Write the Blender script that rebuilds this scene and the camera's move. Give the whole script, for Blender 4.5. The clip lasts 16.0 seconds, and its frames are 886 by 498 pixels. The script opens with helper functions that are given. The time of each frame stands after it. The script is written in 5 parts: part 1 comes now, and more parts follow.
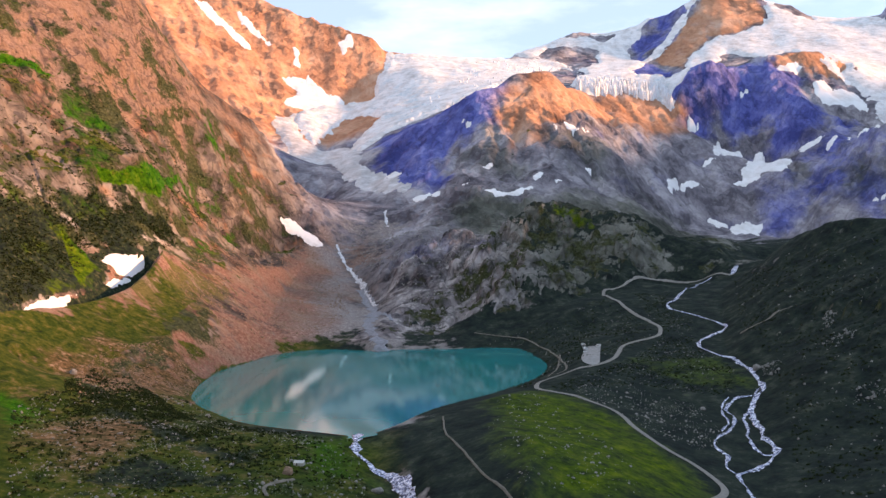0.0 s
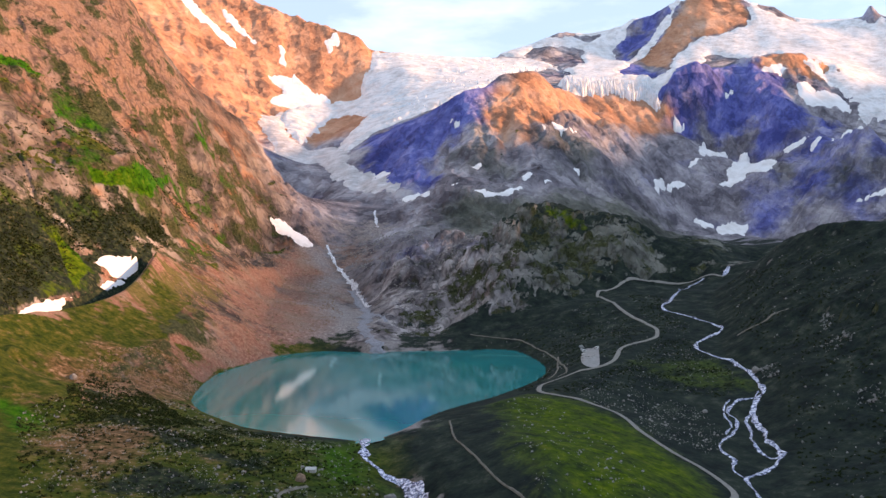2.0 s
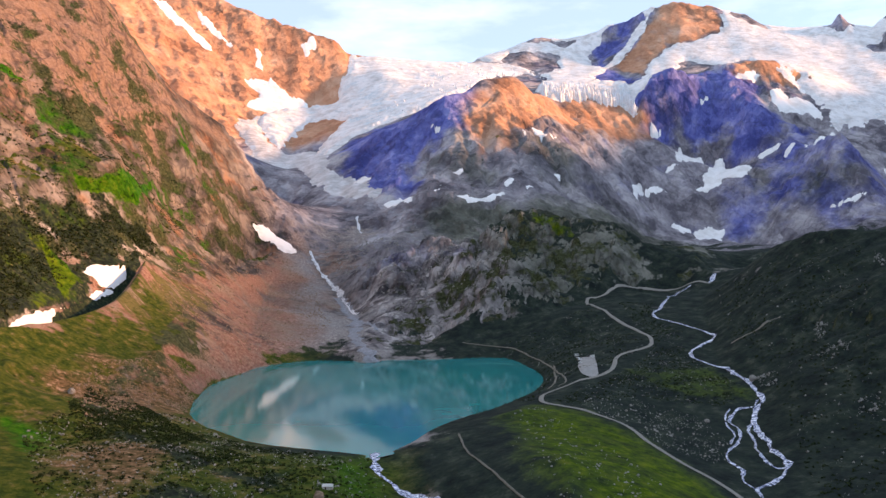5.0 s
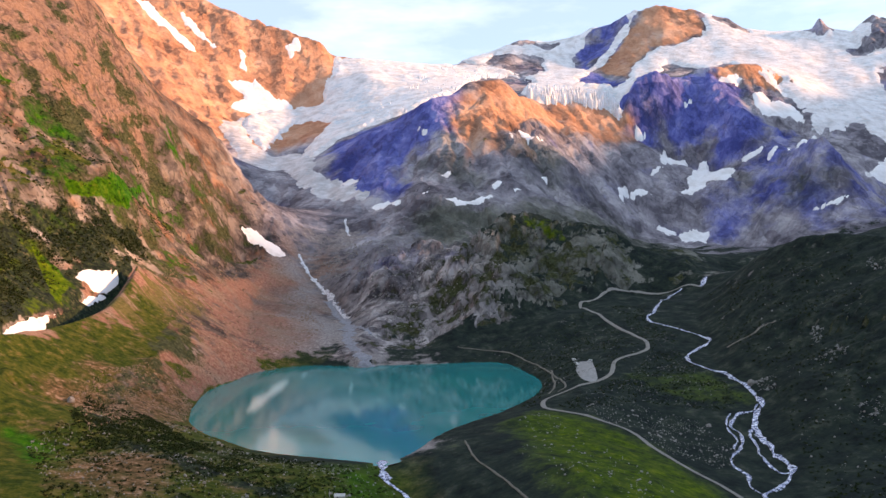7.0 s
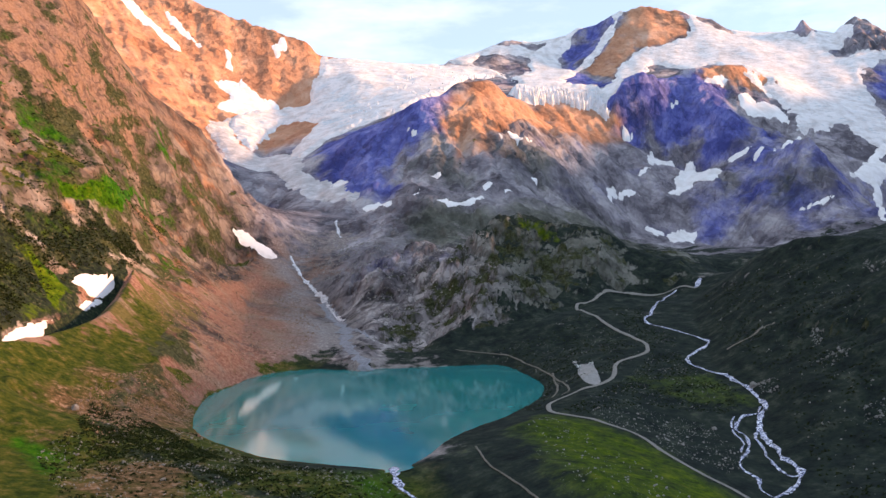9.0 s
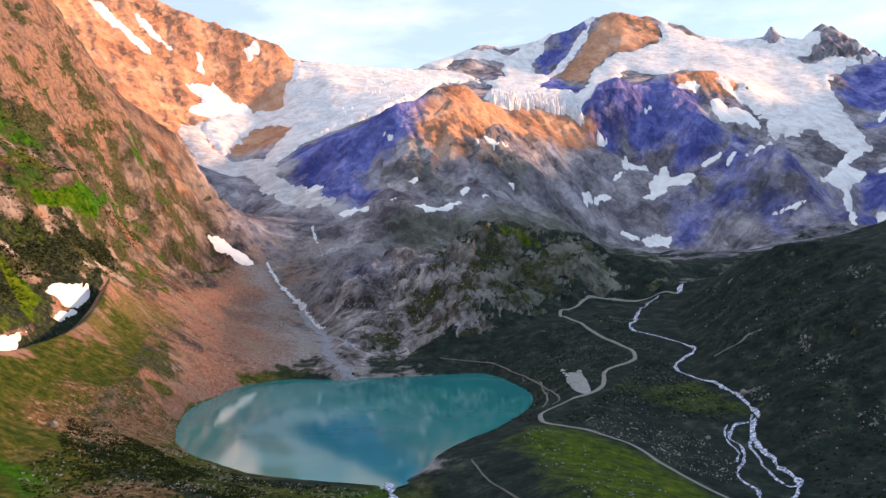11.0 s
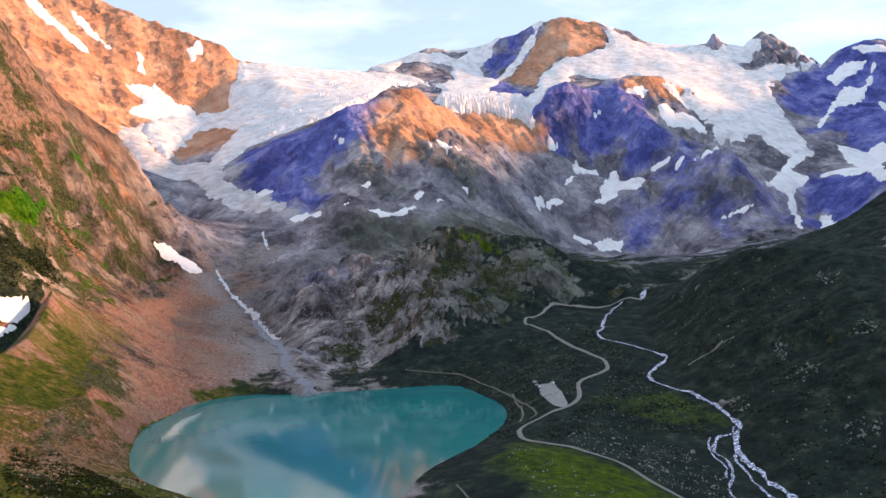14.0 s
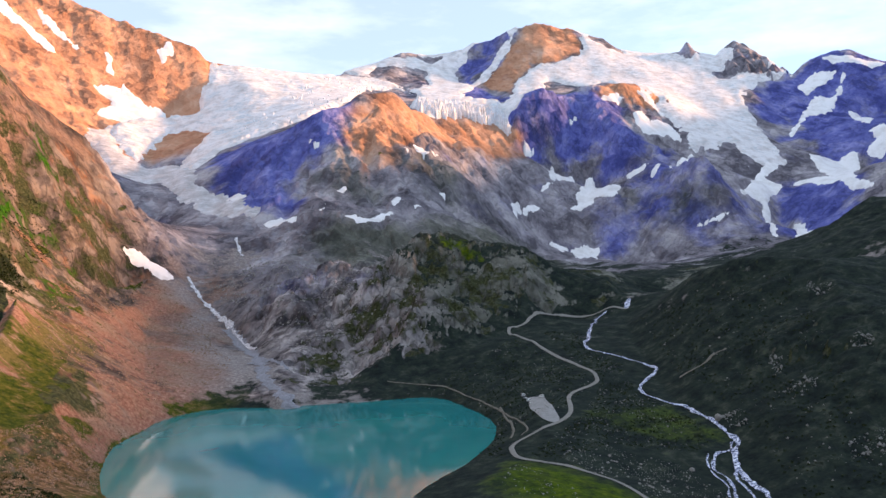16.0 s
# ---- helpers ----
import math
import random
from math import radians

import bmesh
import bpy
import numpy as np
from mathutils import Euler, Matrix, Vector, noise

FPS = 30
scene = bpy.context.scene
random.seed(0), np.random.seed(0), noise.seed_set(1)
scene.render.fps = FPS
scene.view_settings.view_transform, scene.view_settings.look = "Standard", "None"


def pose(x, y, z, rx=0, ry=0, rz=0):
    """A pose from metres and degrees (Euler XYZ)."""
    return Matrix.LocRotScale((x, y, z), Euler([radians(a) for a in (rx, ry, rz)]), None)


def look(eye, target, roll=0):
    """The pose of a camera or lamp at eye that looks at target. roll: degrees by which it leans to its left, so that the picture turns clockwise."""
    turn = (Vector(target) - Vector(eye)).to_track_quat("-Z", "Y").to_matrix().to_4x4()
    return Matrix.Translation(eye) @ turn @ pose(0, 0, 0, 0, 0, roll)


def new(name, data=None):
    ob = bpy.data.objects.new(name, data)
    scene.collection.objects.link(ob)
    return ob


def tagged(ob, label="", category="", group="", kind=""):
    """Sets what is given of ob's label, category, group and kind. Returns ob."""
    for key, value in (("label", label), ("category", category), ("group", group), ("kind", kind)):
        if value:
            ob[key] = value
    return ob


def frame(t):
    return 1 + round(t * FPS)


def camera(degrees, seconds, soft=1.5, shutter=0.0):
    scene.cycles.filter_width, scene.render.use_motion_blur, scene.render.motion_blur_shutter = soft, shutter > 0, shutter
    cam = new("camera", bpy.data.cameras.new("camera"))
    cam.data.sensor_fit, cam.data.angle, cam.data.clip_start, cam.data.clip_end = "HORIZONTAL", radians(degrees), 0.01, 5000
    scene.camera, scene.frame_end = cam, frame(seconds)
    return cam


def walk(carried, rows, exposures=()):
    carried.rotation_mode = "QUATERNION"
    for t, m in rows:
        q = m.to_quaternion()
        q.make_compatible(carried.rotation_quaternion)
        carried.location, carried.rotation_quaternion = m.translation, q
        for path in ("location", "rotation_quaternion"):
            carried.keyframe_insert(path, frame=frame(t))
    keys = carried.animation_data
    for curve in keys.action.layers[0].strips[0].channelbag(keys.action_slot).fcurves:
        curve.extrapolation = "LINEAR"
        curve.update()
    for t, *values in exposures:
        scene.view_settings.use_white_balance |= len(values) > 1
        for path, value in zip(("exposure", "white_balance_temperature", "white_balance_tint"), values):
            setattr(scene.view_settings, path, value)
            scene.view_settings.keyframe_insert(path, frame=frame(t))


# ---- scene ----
# ---- the camera and its flight ----
cam = camera(57.81, 16.0)
PATH = [
    (0.0, (-0.0, -0.0, 150.0), (0.0, 999.9, 137.7), -1.40),
    (0.5, (-4.8, 0.1, 151.3), (0.9, 1000.0, 137.8), -1.39),
    (1.0, (-9.5, 0.2, 152.5), (1.6, 1000.1, 138.2), -1.35),
    (1.5, (-14.3, 0.5, 153.9), (2.0, 1000.2, 139.0), -1.35),
    (2.0, (-19.5, 0.8, 155.3), (2.7, 1000.5, 140.4), -1.35),
    (2.5, (-24.4, 1.2, 156.8), (3.3, 1000.7, 142.3), -1.34),
    (3.0, (-29.3, 1.6, 158.0), (4.1, 1001.0, 144.3), -1.34),
    (3.5, (-34.1, 2.1, 159.3), (5.3, 1001.3, 145.9), -1.37),
    (4.0, (-39.2, 2.6, 160.8), (6.4, 1001.5, 147.7), -1.38),
    (4.5, (-44.0, 3.2, 162.2), (7.7, 1001.7, 149.5), -1.38),
    (5.0, (-49.1, 3.8, 163.5), (9.0, 1002.1, 151.3), -1.39),
    (7.5, (-74.3, 7.2, 169.9), (13.2, 1003.3, 158.6), -1.46),
    (8.0, (-79.7, 8.0, 171.3), (13.2, 1003.7, 160.1), -1.51),
    (8.5, (-85.0, 8.8, 172.6), (13.3, 1003.9, 161.4), -1.52),
    (9.0, (-90.4, 9.7, 173.8), (12.8, 1004.3, 161.1), -1.56),
    (11.5, (-109.8, 32.0, 179.5), (43.3, 1020.1, 171.8), -1.73),
    (12.0, (-112.0, 38.4, 180.5), (54.2, 1024.5, 173.5), -1.75),
    (12.5, (-114.8, 45.0, 181.7), (58.4, 1029.8, 174.3), -1.81),
    (13.0, (-118.9, 51.8, 182.6), (64.5, 1034.8, 174.8), -1.91),
    (13.5, (-123.8, 59.3, 183.8), (71.1, 1040.0, 175.8), -1.99),
    (14.0, (-128.8, 67.3, 184.8), (79.5, 1045.3, 177.8), -1.98),
    (14.5, (-132.9, 75.8, 185.8), (88.6, 1050.9, 180.6), -1.90),
    (15.0, (-136.1, 84.5, 186.8), (94.3, 1057.5, 182.8), -1.79),
    (15.5, (-137.9, 93.3, 187.8), (100.4, 1064.5, 185.0), -1.73),
    (16.0, (-139.4, 101.7, 188.5), (104.9, 1071.5, 187.1), -1.71),
]
walk(cam, [(t, look(eye, target, roll)) for t, eye, target, roll in PATH])

# ---- world, sun, exposure ----
SUN_AZ, SUN_EL = radians(89), radians(15)        # clockwise from +y, and above the horizon
SKY, CLOUD = 0.15, (4.2, 4.6, 5.0)
world = bpy.data.worlds.new("sky")
scene.world = world
world.use_nodes = True


def build_sky():
    nt = world.node_tree
    n, l = nt.nodes, nt.links
    n.clear()
    out = n.new("ShaderNodeOutputWorld")
    bg = n.new("ShaderNodeBackground")
    sky = n.new("ShaderNodeTexSky")
    sky.sky_type, sky.sun_disc = "NISHITA", False
    sky.sun_elevation, sky.sun_rotation = SUN_EL, SUN_AZ
    sky.altitude, sky.air_density, sky.dust_density, sky.ozone_density = 2000, 1.0, 0.5, 5.0
    # thin evening cloud, drawn out sideways
    tc = n.new("ShaderNodeTexCoord")
    mp = n.new("ShaderNodeMapping")
    mp.inputs["Scale"].default_value = (3.0, 3.0, 11.0)
    l.new(tc.outputs["Generated"], mp.inputs["Vector"])
    noi = n.new("ShaderNodeTexNoise")
    noi.inputs["Scale"].default_value, noi.inputs["Detail"].default_value, noi.inputs["Roughness"].default_value = 1.6, 7, 0.6
    l.new(mp.outputs[0], noi.inputs["Vector"])
    r = n.new("ShaderNodeMapRange")
    r.inputs[1].default_value, r.inputs[2].default_value, r.inputs[3].default_value, r.inputs[4].default_value = 0.46, 0.74, 0.50, 0.92
    l.new(noi.outputs["Fac"], r.inputs[0])
    mx = n.new("ShaderNodeMix")
    mx.data_type = "RGBA"
    mx.inputs[7].default_value = (*CLOUD, 1)
    l.new(r.outputs[0], mx.inputs[0])
    l.new(sky.outputs[0], mx.inputs[6])
    bg.inputs["Strength"].default_value = SKY
    l.new(mx.outputs[2], bg.inputs["Color"])
    l.new(bg.outputs[0], out.inputs["Surface"])


build_sky()
sun = new("sun", bpy.data.lights.new("sun", "SUN"))
sun.data.energy, sun.data.angle, sun.data.color = 5.0, radians(4.0), (1.0, 0.51, 0.23)
sun.matrix_world = look((math.sin(SUN_AZ) * 1000, math.cos(SUN_AZ) * 1000, math.tan(SUN_EL) * 1000), (0, 0, 0))
scene.view_settings.exposure = 0.9

# ---- terrain: feature lines of the valley (x, y, height; roughness; greenness) ----
LINES = []


def line(name, points, rough, green):
    LINES.append((name, points, rough, green))


line("near_meadow", [(-420, 575, 75), (-297, 571, 31), (-265, 577, 24), (-217, 612, 22), (-160, 590, 14), (-127, 565, 11), (-97, 518, 6), (-60, 505, -4)], 0.25, 0.9)
line("near_bank", [(-400, 440, 60), (-260, 440, 30), (-200, 489, 22), (-150, 480, 12), (-90, 440, 4), (-50, 430, -10)], 0.25, 0.9)
line("boulder_field", [(-420, 700, 85), (-326, 699, 38), (-322, 795, 37), (-315, 875, 47), (-314, 1030, 67), (-330, 1075, 77)], 0.5, 0.4)
line("moraine_crest", [(-427, 700, 98), (-421, 760, 94), (-410, 800, 91), (-404, 860, 89), (-386, 960, 99), (-390, 1060, 119), (-396, 1140, 149)], 0.1, 0.25)
line("moraine_trough", [(-442, 740, 76), (-443, 830, 70), (-431, 905, 70), (-420, 1000, 80), (-417, 1085, 97), (-412, 1150, 123)], 0.1, 0.2)
line("snow_shelf", [(-465, 800, 107), (-450, 880, 101), (-443, 990, 113), (-443, 1075, 129), (-417, 1130, 147)], 0.08, 0.4)
line("slope_low", [(-535, 880, 165), (-530, 960, 159), (-502, 1076, 165), (-458, 1220, 181), (-412, 1293, 163), (-383, 1417, 163), (-376, 1600, 158), (-360, 1780, 138)], 0.8, 0.3)
line("slope_mid", [(-581, 960, 234), (-543, 1071, 234), (-500, 1226, 269), (-461, 1335, 259), (-468, 1528, 271), (-426, 1677, 271), (-390, 1900, 258)], 1, 0.4)
line("slope_high", [(-661, 1100, 408), (-643, 1180, 421), (-623, 1245, 434), (-598, 1296, 414), (-560, 1485, 439), (-487, 1540, 339)], 1, 0.5)
line("slope_top", [(-842, 1450, 753), (-748, 1500, 677), (-636, 1460, 556)], 0.9, 0.3)
line("left_skyline", [(-892, 1800, 993), (-733, 1740, 804), (-649, 1720, 687), (-625, 1740, 644), (-606, 1780, 598), (-571, 1840, 528), (-513, 1930, 472), (-460, 1990, 428), (-406, 2060, 361), (-364, 2060, 290)], 0.7, 0.2)
line("left_behind", [(-892, 2130, 793), (-733, 2070, 604), (-649, 2050, 487), (-606, 2110, 398), (-571, 2170, 328), (-513, 2260, 272), (-460, 2320, 228), (-406, 2390, 161)], 0.6, 0)
line("scree_foot", [(-293, 1048, 50), (-257, 1106, 30), (-297, 1517, 68), (-293, 1700, 102), (-259, 1850, 132)], 0.25, 0.05)
line("scree_mid", [(-318, 1030, 70), (-334, 1230, 92), (-330, 1400, 102), (-320, 1600, 117)], 0.3, 0.15)
line("delta", [(-83, 1090, 7), (-103, 1120, 16), (-109, 1320, 26), (-155, 1569, 33), (-213, 1750, 86), (-255, 1875, 133), (-195, 1930, 153), (-141, 2020, 191), (-135, 2080, 224)], 0.35, 0.05)
line("rock_step", [(-95, 1596, 69), (-47, 1613, 112), (19, 1592, 111), (84, 1560, 141), (132, 1500, 154)], 1, 0.1)
line("step_foot", [(-59, 1240, 23), (-6, 1262, 52), (10, 1200, 33)], 0.8, 0.35)
line("east_terrace", [(35, 1150, 21), (75, 1150, 23), (117, 1160, 31)], 0.2, 0.85)
line("step_back", [(-114, 1940, 164), (-11, 1952, 181), (106, 1950, 187), (197, 1900, 177)], 0.5, 0.1)
line("knoll_crest", [(100, 1480, 146), (156, 1505, 180), (206, 1520, 200), (233, 1520, 203), (278, 1480, 183), (344, 1450, 171), (420, 1430, 155), (448, 1390, 123), (480, 1350, 92)], 0.7, 0.7)
line("knoll_face", [(95, 1248, 84), (188, 1268, 99), (267, 1390, 137), (350, 1360, 107)], 1, 0.45)
line("knoll_foot", [(99, 1185, 46), (146, 1190, 53), (214, 1195, 60), (266, 1260, 69), (336, 1310, 73), (435, 1330, 75)], 0.4, 0.7)
line("knoll_behind", [(230, 1850, 156), (412, 1850, 119), (757, 2300, 129), (793, 2100, 118), (793, 1859, 108)], 0.25, 0.5)
line("far_plain", [(623, 1583, 107), (800, 1859, 114), (1050, 1950, 120), (1300, 1950, 150)], 0.2, 0.65)
line("road_bench", [(95, 735, 8), (126, 719, 9), (148, 860, 16), (262, 999, 33), (240, 1209, 60)], 0.15, 0.8)
line("lake_east", [(150, 960, 14), (200, 1080, 28), (140, 1090, 18)], 0.2, 0.6)
line("river", [(472, 1310, 82), (400, 1160, 60), (348, 1003, 33), (306, 870, 14), (305, 789, 7), (285, 740, -3), (262, 689, -13), (240, 600, -18), (210, 540, -22), (180, 440, -30)], 0.15, 0.6)
line("meadow", [(306, 852, 10), (240, 800, 6), (190, 730, -6), (189, 674, -10)], 0.15, 0.8)
line("road_low", [(126, 715, 8), (160, 720, -4), (190, 674, -10), (180, 560, -14), (165, 510, -16)], 0.15, 0.8)
line("green_hill", [(37, 672, 16), (63, 690, 15), (91, 620, 11), (108, 570, 8), (97, 450, 9)], 0.12, 1)
line("green_hill_top", [(30, 640, 14), (39, 507, 22), (57, 511, 24), (40, 420, 20)], 0.12, 1)
line("hill_flank", [(-10, 560, 8), (-10, 480, 0), (-20, 420, -4)], 0.2, 0.8)
line("outlet", [(-62, 618, -1), (-50, 560, -8), (-35, 510, -14), (-15, 440, -20), (0, 300, -30)], 0.1, 0.7)
line("hill_crest", [(459, 1290, 81), (472, 1230, 96), (499, 1170, 123), (509, 1150, 134), (522, 1080, 147), (558, 1010, 157), (601, 930, 161)], 0.5, 0.95)
line("hill_face", [(366, 923, 51), (379, 772, 50), (342, 664, 23), (330, 560, 6)], 0.55, 0.95)
line("hill_face_upper", [(459, 886, 108), (500, 760, 110), (520, 600, 90), (520, 440, 70)], 0.55, 0.95)
line("hill_flank_top", [(562, 918, 140), (640, 740, 150), (700, 560, 150), (720, 420, 140)], 0.6, 0.95)
line("hill_behind", [(560, 1420, 90), (700, 1280, 95), (860, 1200, 120)], 0.3, 0.4)
line("back_hill", [(1049, 1600, 164), (1004, 1500, 199), (1029, 1480, 234), (1090, 1470, 274), (1142, 1470, 290), (1310, 1450, 319)], 0.5, 1.0)
line("back_hill_behind", [(1000, 1800, 120), (1200, 1750, 160), (1500, 1700, 260)], 0.3, 0.9)
line("dome_crest", [(-232, 2640, 425), (-149, 2665, 478), (-63, 2665, 526), (41, 2645, 580), (125, 2620, 635), (202, 2655, 663), (245, 2720, 702), (305, 2740, 714), (376, 2784, 721), (457, 2850, 691), (550, 2980, 680)], 0.5, 0.15)
line("dome_face", [(-143, 2520, 381), (-17, 2510, 425), (78, 2440, 425), (243, 2440, 502), (398, 2494, 490), (559, 2469, 382)], 0.8, 0.25)
line("dome_foot", [(-246, 2480, 340), (-98, 2270, 294), (27, 2100, 280), (180, 2043, 261), (326, 2120, 274), (472, 2250, 255), (643, 2480, 271), (803, 2714, 307)], 0.7, 0.15)
line("dome_skirt", [(-90, 2060, 223), (25, 2000, 222), (165, 1990, 214), (300, 1960, 196), (486, 2050, 179), (769, 2500, 164)], 0.6, 0.15)
line("ice_rim", [(505, 3020, 697), (612, 3080, 710), (736, 3120, 714), (866, 3140, 693), (911, 3110, 628)], 0.3, 0)
line("ice_rim_foot", [(566, 2960, 622), (704, 2990, 613), (849, 3010, 571), (959, 2960, 519)], 0.7, 0)
line("ice_plateau", [(587, 3300, 775), (756, 3330, 795), (939, 3400, 793), (1090, 3500, 850)], 0.1, 0)
line("massif_crest", [(907, 3080, 656), (958, 3110, 769), (1023, 3140, 824), (1102, 3164, 848), (1188, 3230, 811), (1315, 3290, 850), (1501, 3327, 891), (1656, 3350, 874), (1674, 3250, 773), (1631, 3057, 656), (1641, 2980, 580)], 0.7, 0)
line("massif_face", [(935, 3050, 542), (1142, 3054, 510), (1290, 3120, 653), (1334, 2867, 465), (1347, 2720, 398)], 0.9, 0.05)
line("massif_ledge", [(1031, 2990, 465), (1179, 2979, 397), (1264, 2900, 402)], 0.5, 0.05)
line("massif_foot", [(833, 2650, 155), (994, 2617, 154), (1107, 2550, 129), (1177, 2400, 119)], 0.5, 0.1)
line("massif_rib", [(1339, 2840, 465), (1447, 2596, 455), (1496, 2540, 352), (1605, 2512, 222)], 0.8, 0.1)
line("massif_gully", [(1649, 2990, 566), (1849, 2980, 565), (1846, 2800, 428), (1720, 2560, 230), (1668, 2450, 170)], 0.5, 0)
line("massif_toe", [(1000, 2250, 115), (1300, 2250, 150), (1600, 2200, 170)], 0.3, 0.35)
line("tongue", [(-619, 3220, 615), (-641, 3050, 549), (-540, 2900, 466), (-431, 2780, 422), (-336, 2650, 389), (-269, 2450, 318), (-160, 2220, 245)], 0.15, 0)
line("ice_bowl", [(-307, 3560, 767), (-428, 3420, 691), (-572, 3420, 701)], 0.2, 0)
line("ice_field", [(-105, 3637, 921), (7, 3400, 768), (-176, 3200, 646), (-273, 2880, 478)], 0.2, 0)
line("ice_island", [(-460, 2980, 494), (-415, 3310, 646), (-255, 3200, 637)], 0.5, 0)
line("ice_island_foot", [(-449, 2900, 433), (-332, 2950, 473), (-262, 3000, 533)], 0.3, 0)
line("ice_skyline", [(-233, 3880, 1067), (-98, 3930, 1054), (68, 4000, 1051), (241, 4080, 1057), (376, 4150, 1075)], 0.1, 0)
line("left_wall_crest", [(-1732, 4000, 1971), (-1442, 3950, 1640), (-1175, 3920, 1464), (-912, 3900, 1363), (-801, 3890, 1309), (-692, 3880, 1260), (-582, 3870, 1217), (-446, 3860, 1167), (-311, 3853, 1135), (-269, 3845, 1084), (-247, 3830, 1032), (-226, 3820, 989)], 0.6, 0)
line("left_wall_foot", [(-1108, 3000, 838), (-958, 3050, 738), (-867, 3100, 669), (-712, 3162, 638), (-653, 3390, 708)], 0.6, 0)
line("left_wall_ledge", [(-667, 3560, 851), (-543, 3560, 823), (-428, 3520, 738), (-351, 3640, 820)], 0.3, 0)
line("far_crest", [(396, 4150, 1105), (566, 4300, 1187), (764, 4362, 1268), (890, 4360, 1271), (1015, 4350, 1288), (1143, 4340, 1330), (1268, 4320, 1370), (1394, 4300, 1406), (1477, 4296, 1434), (1677, 4290, 1434), (1747, 4260, 1377), (1867, 4260, 1363), (1981, 4250, 1271), (2295, 4180, 1264), (2328, 4141, 1325), (2397, 4141, 1267), (2517, 4130, 1290), (2628, 4130, 1342), (2729, 4120, 1279), (2788, 4080, 1135)], 0.4, 0)
line("far_crest_right", [(2817, 3900, 1119), (2877, 3750, 1168), (3029, 3720, 1172), (3208, 3650, 1118), (3645, 3600, 1210)], 0.4, 0)
line("far_foot", [(504, 3950, 962), (723, 3700, 865), (925, 3650, 838), (990, 3600, 819), (1194, 3700, 899), (1608, 3900, 1031), (1875, 3750, 977), (1998, 3450, 785), (2097, 3250, 689)], 0.2, 0)
line("right_wall_foot", [(2205, 3400, 779), (2183, 3100, 576), (2255, 2950, 491), (2267, 2750, 391), (2384, 2600, 324)], 0.4, 0)
line("right_wall_mid", [(2646, 3480, 854), (2745, 3300, 715), (3034, 3200, 675)], 0.6, 0)
# unseen ridge, its heights set by where its shadow has to fall
line("west_ridge", [(2600, -1500, 650), (2500, -600, 520), (2400, 100, 700), (2400, 700, 760), (2500, 1200, 800), (2700, 1800, 950), (3000, 2500, 1230)], 0.6, 0.4)
line("west_slope_mid", [(1500, -900, 420), (1500, 0, 450), (1500, 700, 430), (1750, 1300, 480)], 0.6, 0.5)
line("east_ridge", [(-1700, -900, 900), (-1600, 300, 1000), (-1500, 1100, 1050)], 0.7, 0.2)
line("rear_valley", [(-200, -200, 20), (150, -300, -40), (200, 100, -40), (0, -1200, -60)], 0.2, 0.8)
line("rear_ridge", [(-900, -3000, 700), (0, -3400, 900), (1200, -3000, 800)], 0.5, 0.4)
line("horizon_rim", [(-4600, -1500, 700), (-4200, 1800, 900), (-2600, 4000, 1300)], 0.5, 0)
line("horizon_rim_right", [(4700, -1000, 900), (4300, 1600, 1200), (3300, 3100, 1250)], 0.5, 0)
line("horizon_back", [(-1800, 4650, 500), (0, 4700, 500), (1500, 4700, 600), (3000, 4200, 900)], 0.5, 0)
line("valley_floor_near", [(0, 300, -30), (-10, 100, -35), (-20, -150, -40), (-60, -260, -40), (0, -500, -45)], 0.1, 0.8)
line("east_bank", [(-300, 300, 30), (-320, 0, 40), (-330, -300, 40), (-250, -600, 30)], 0.2, 0.7)
line("west_bank", [(170, 300, -30), (180, 50, -35), (150, -300, -40)], 0.2, 0.7)
line("west_slope", [(560, 300, 70), (600, 0, 90), (560, -400, 80)], 0.4, 0.6)
line("dome_rib", [(207, 2650, 651), (167, 2530, 552), (134, 2420, 451), (102, 2250, 343), (84, 2110, 287)], 0.6, 0.2)
line("moraine_meadow", [(-374, 640, 75), (-382, 725, 69), (-369, 795, 61), (-344, 860, 56), (-318, 905, 46), (-299, 945, 34)], 0.1, 1)
line("peak_rib", [(1408, 4290, 1397), (1281, 4130, 1207), (1156, 3960, 1034), (1031, 3740, 861)], 0.4, 0)
line("peak_left_face", [(1234, 4300, 1293), (1080, 4200, 1128), (981, 4080, 1003)], 0.4, 0)
SHORE = [(-253, 792), (-265, 858), (-269, 954), (-250, 1018), (-234, 1074), (-180, 1120), (-115, 1103), (-69, 1100), (1, 1093), (90, 1089), (112, 1011), (118, 929), (97, 856), (66, 807), (39, 769), (5, 733), (-23, 693), (-42, 651), (-67, 621), (-94, 630), (-134, 649), (-172, 673), (-207, 714), (-233, 749)]
HORNS = [(2302, 4100, 1306, 1.6), (2596, 4090, 1316, 0.9), (2636, 4080, 1302, 0.9), (2686, 4060, 1261, 1)]      # small sharp summits

# ---- noise ----


def lattice(i, j, seed):
    h = (i.astype(np.int64) * 374761393 + j.astype(np.int64) * 668265263 + seed * 974711) & 0xFFFFFFFF
    h = ((h ^ (h >> 13)) * 1274126177) & 0xFFFFFFFF
    h = (h ^ (h >> 16)) & 0xFFFFFFFF
    a = h.astype(np.float64) * (2 * math.pi / 4294967296.0)
    return np.cos(a), np.sin(a)


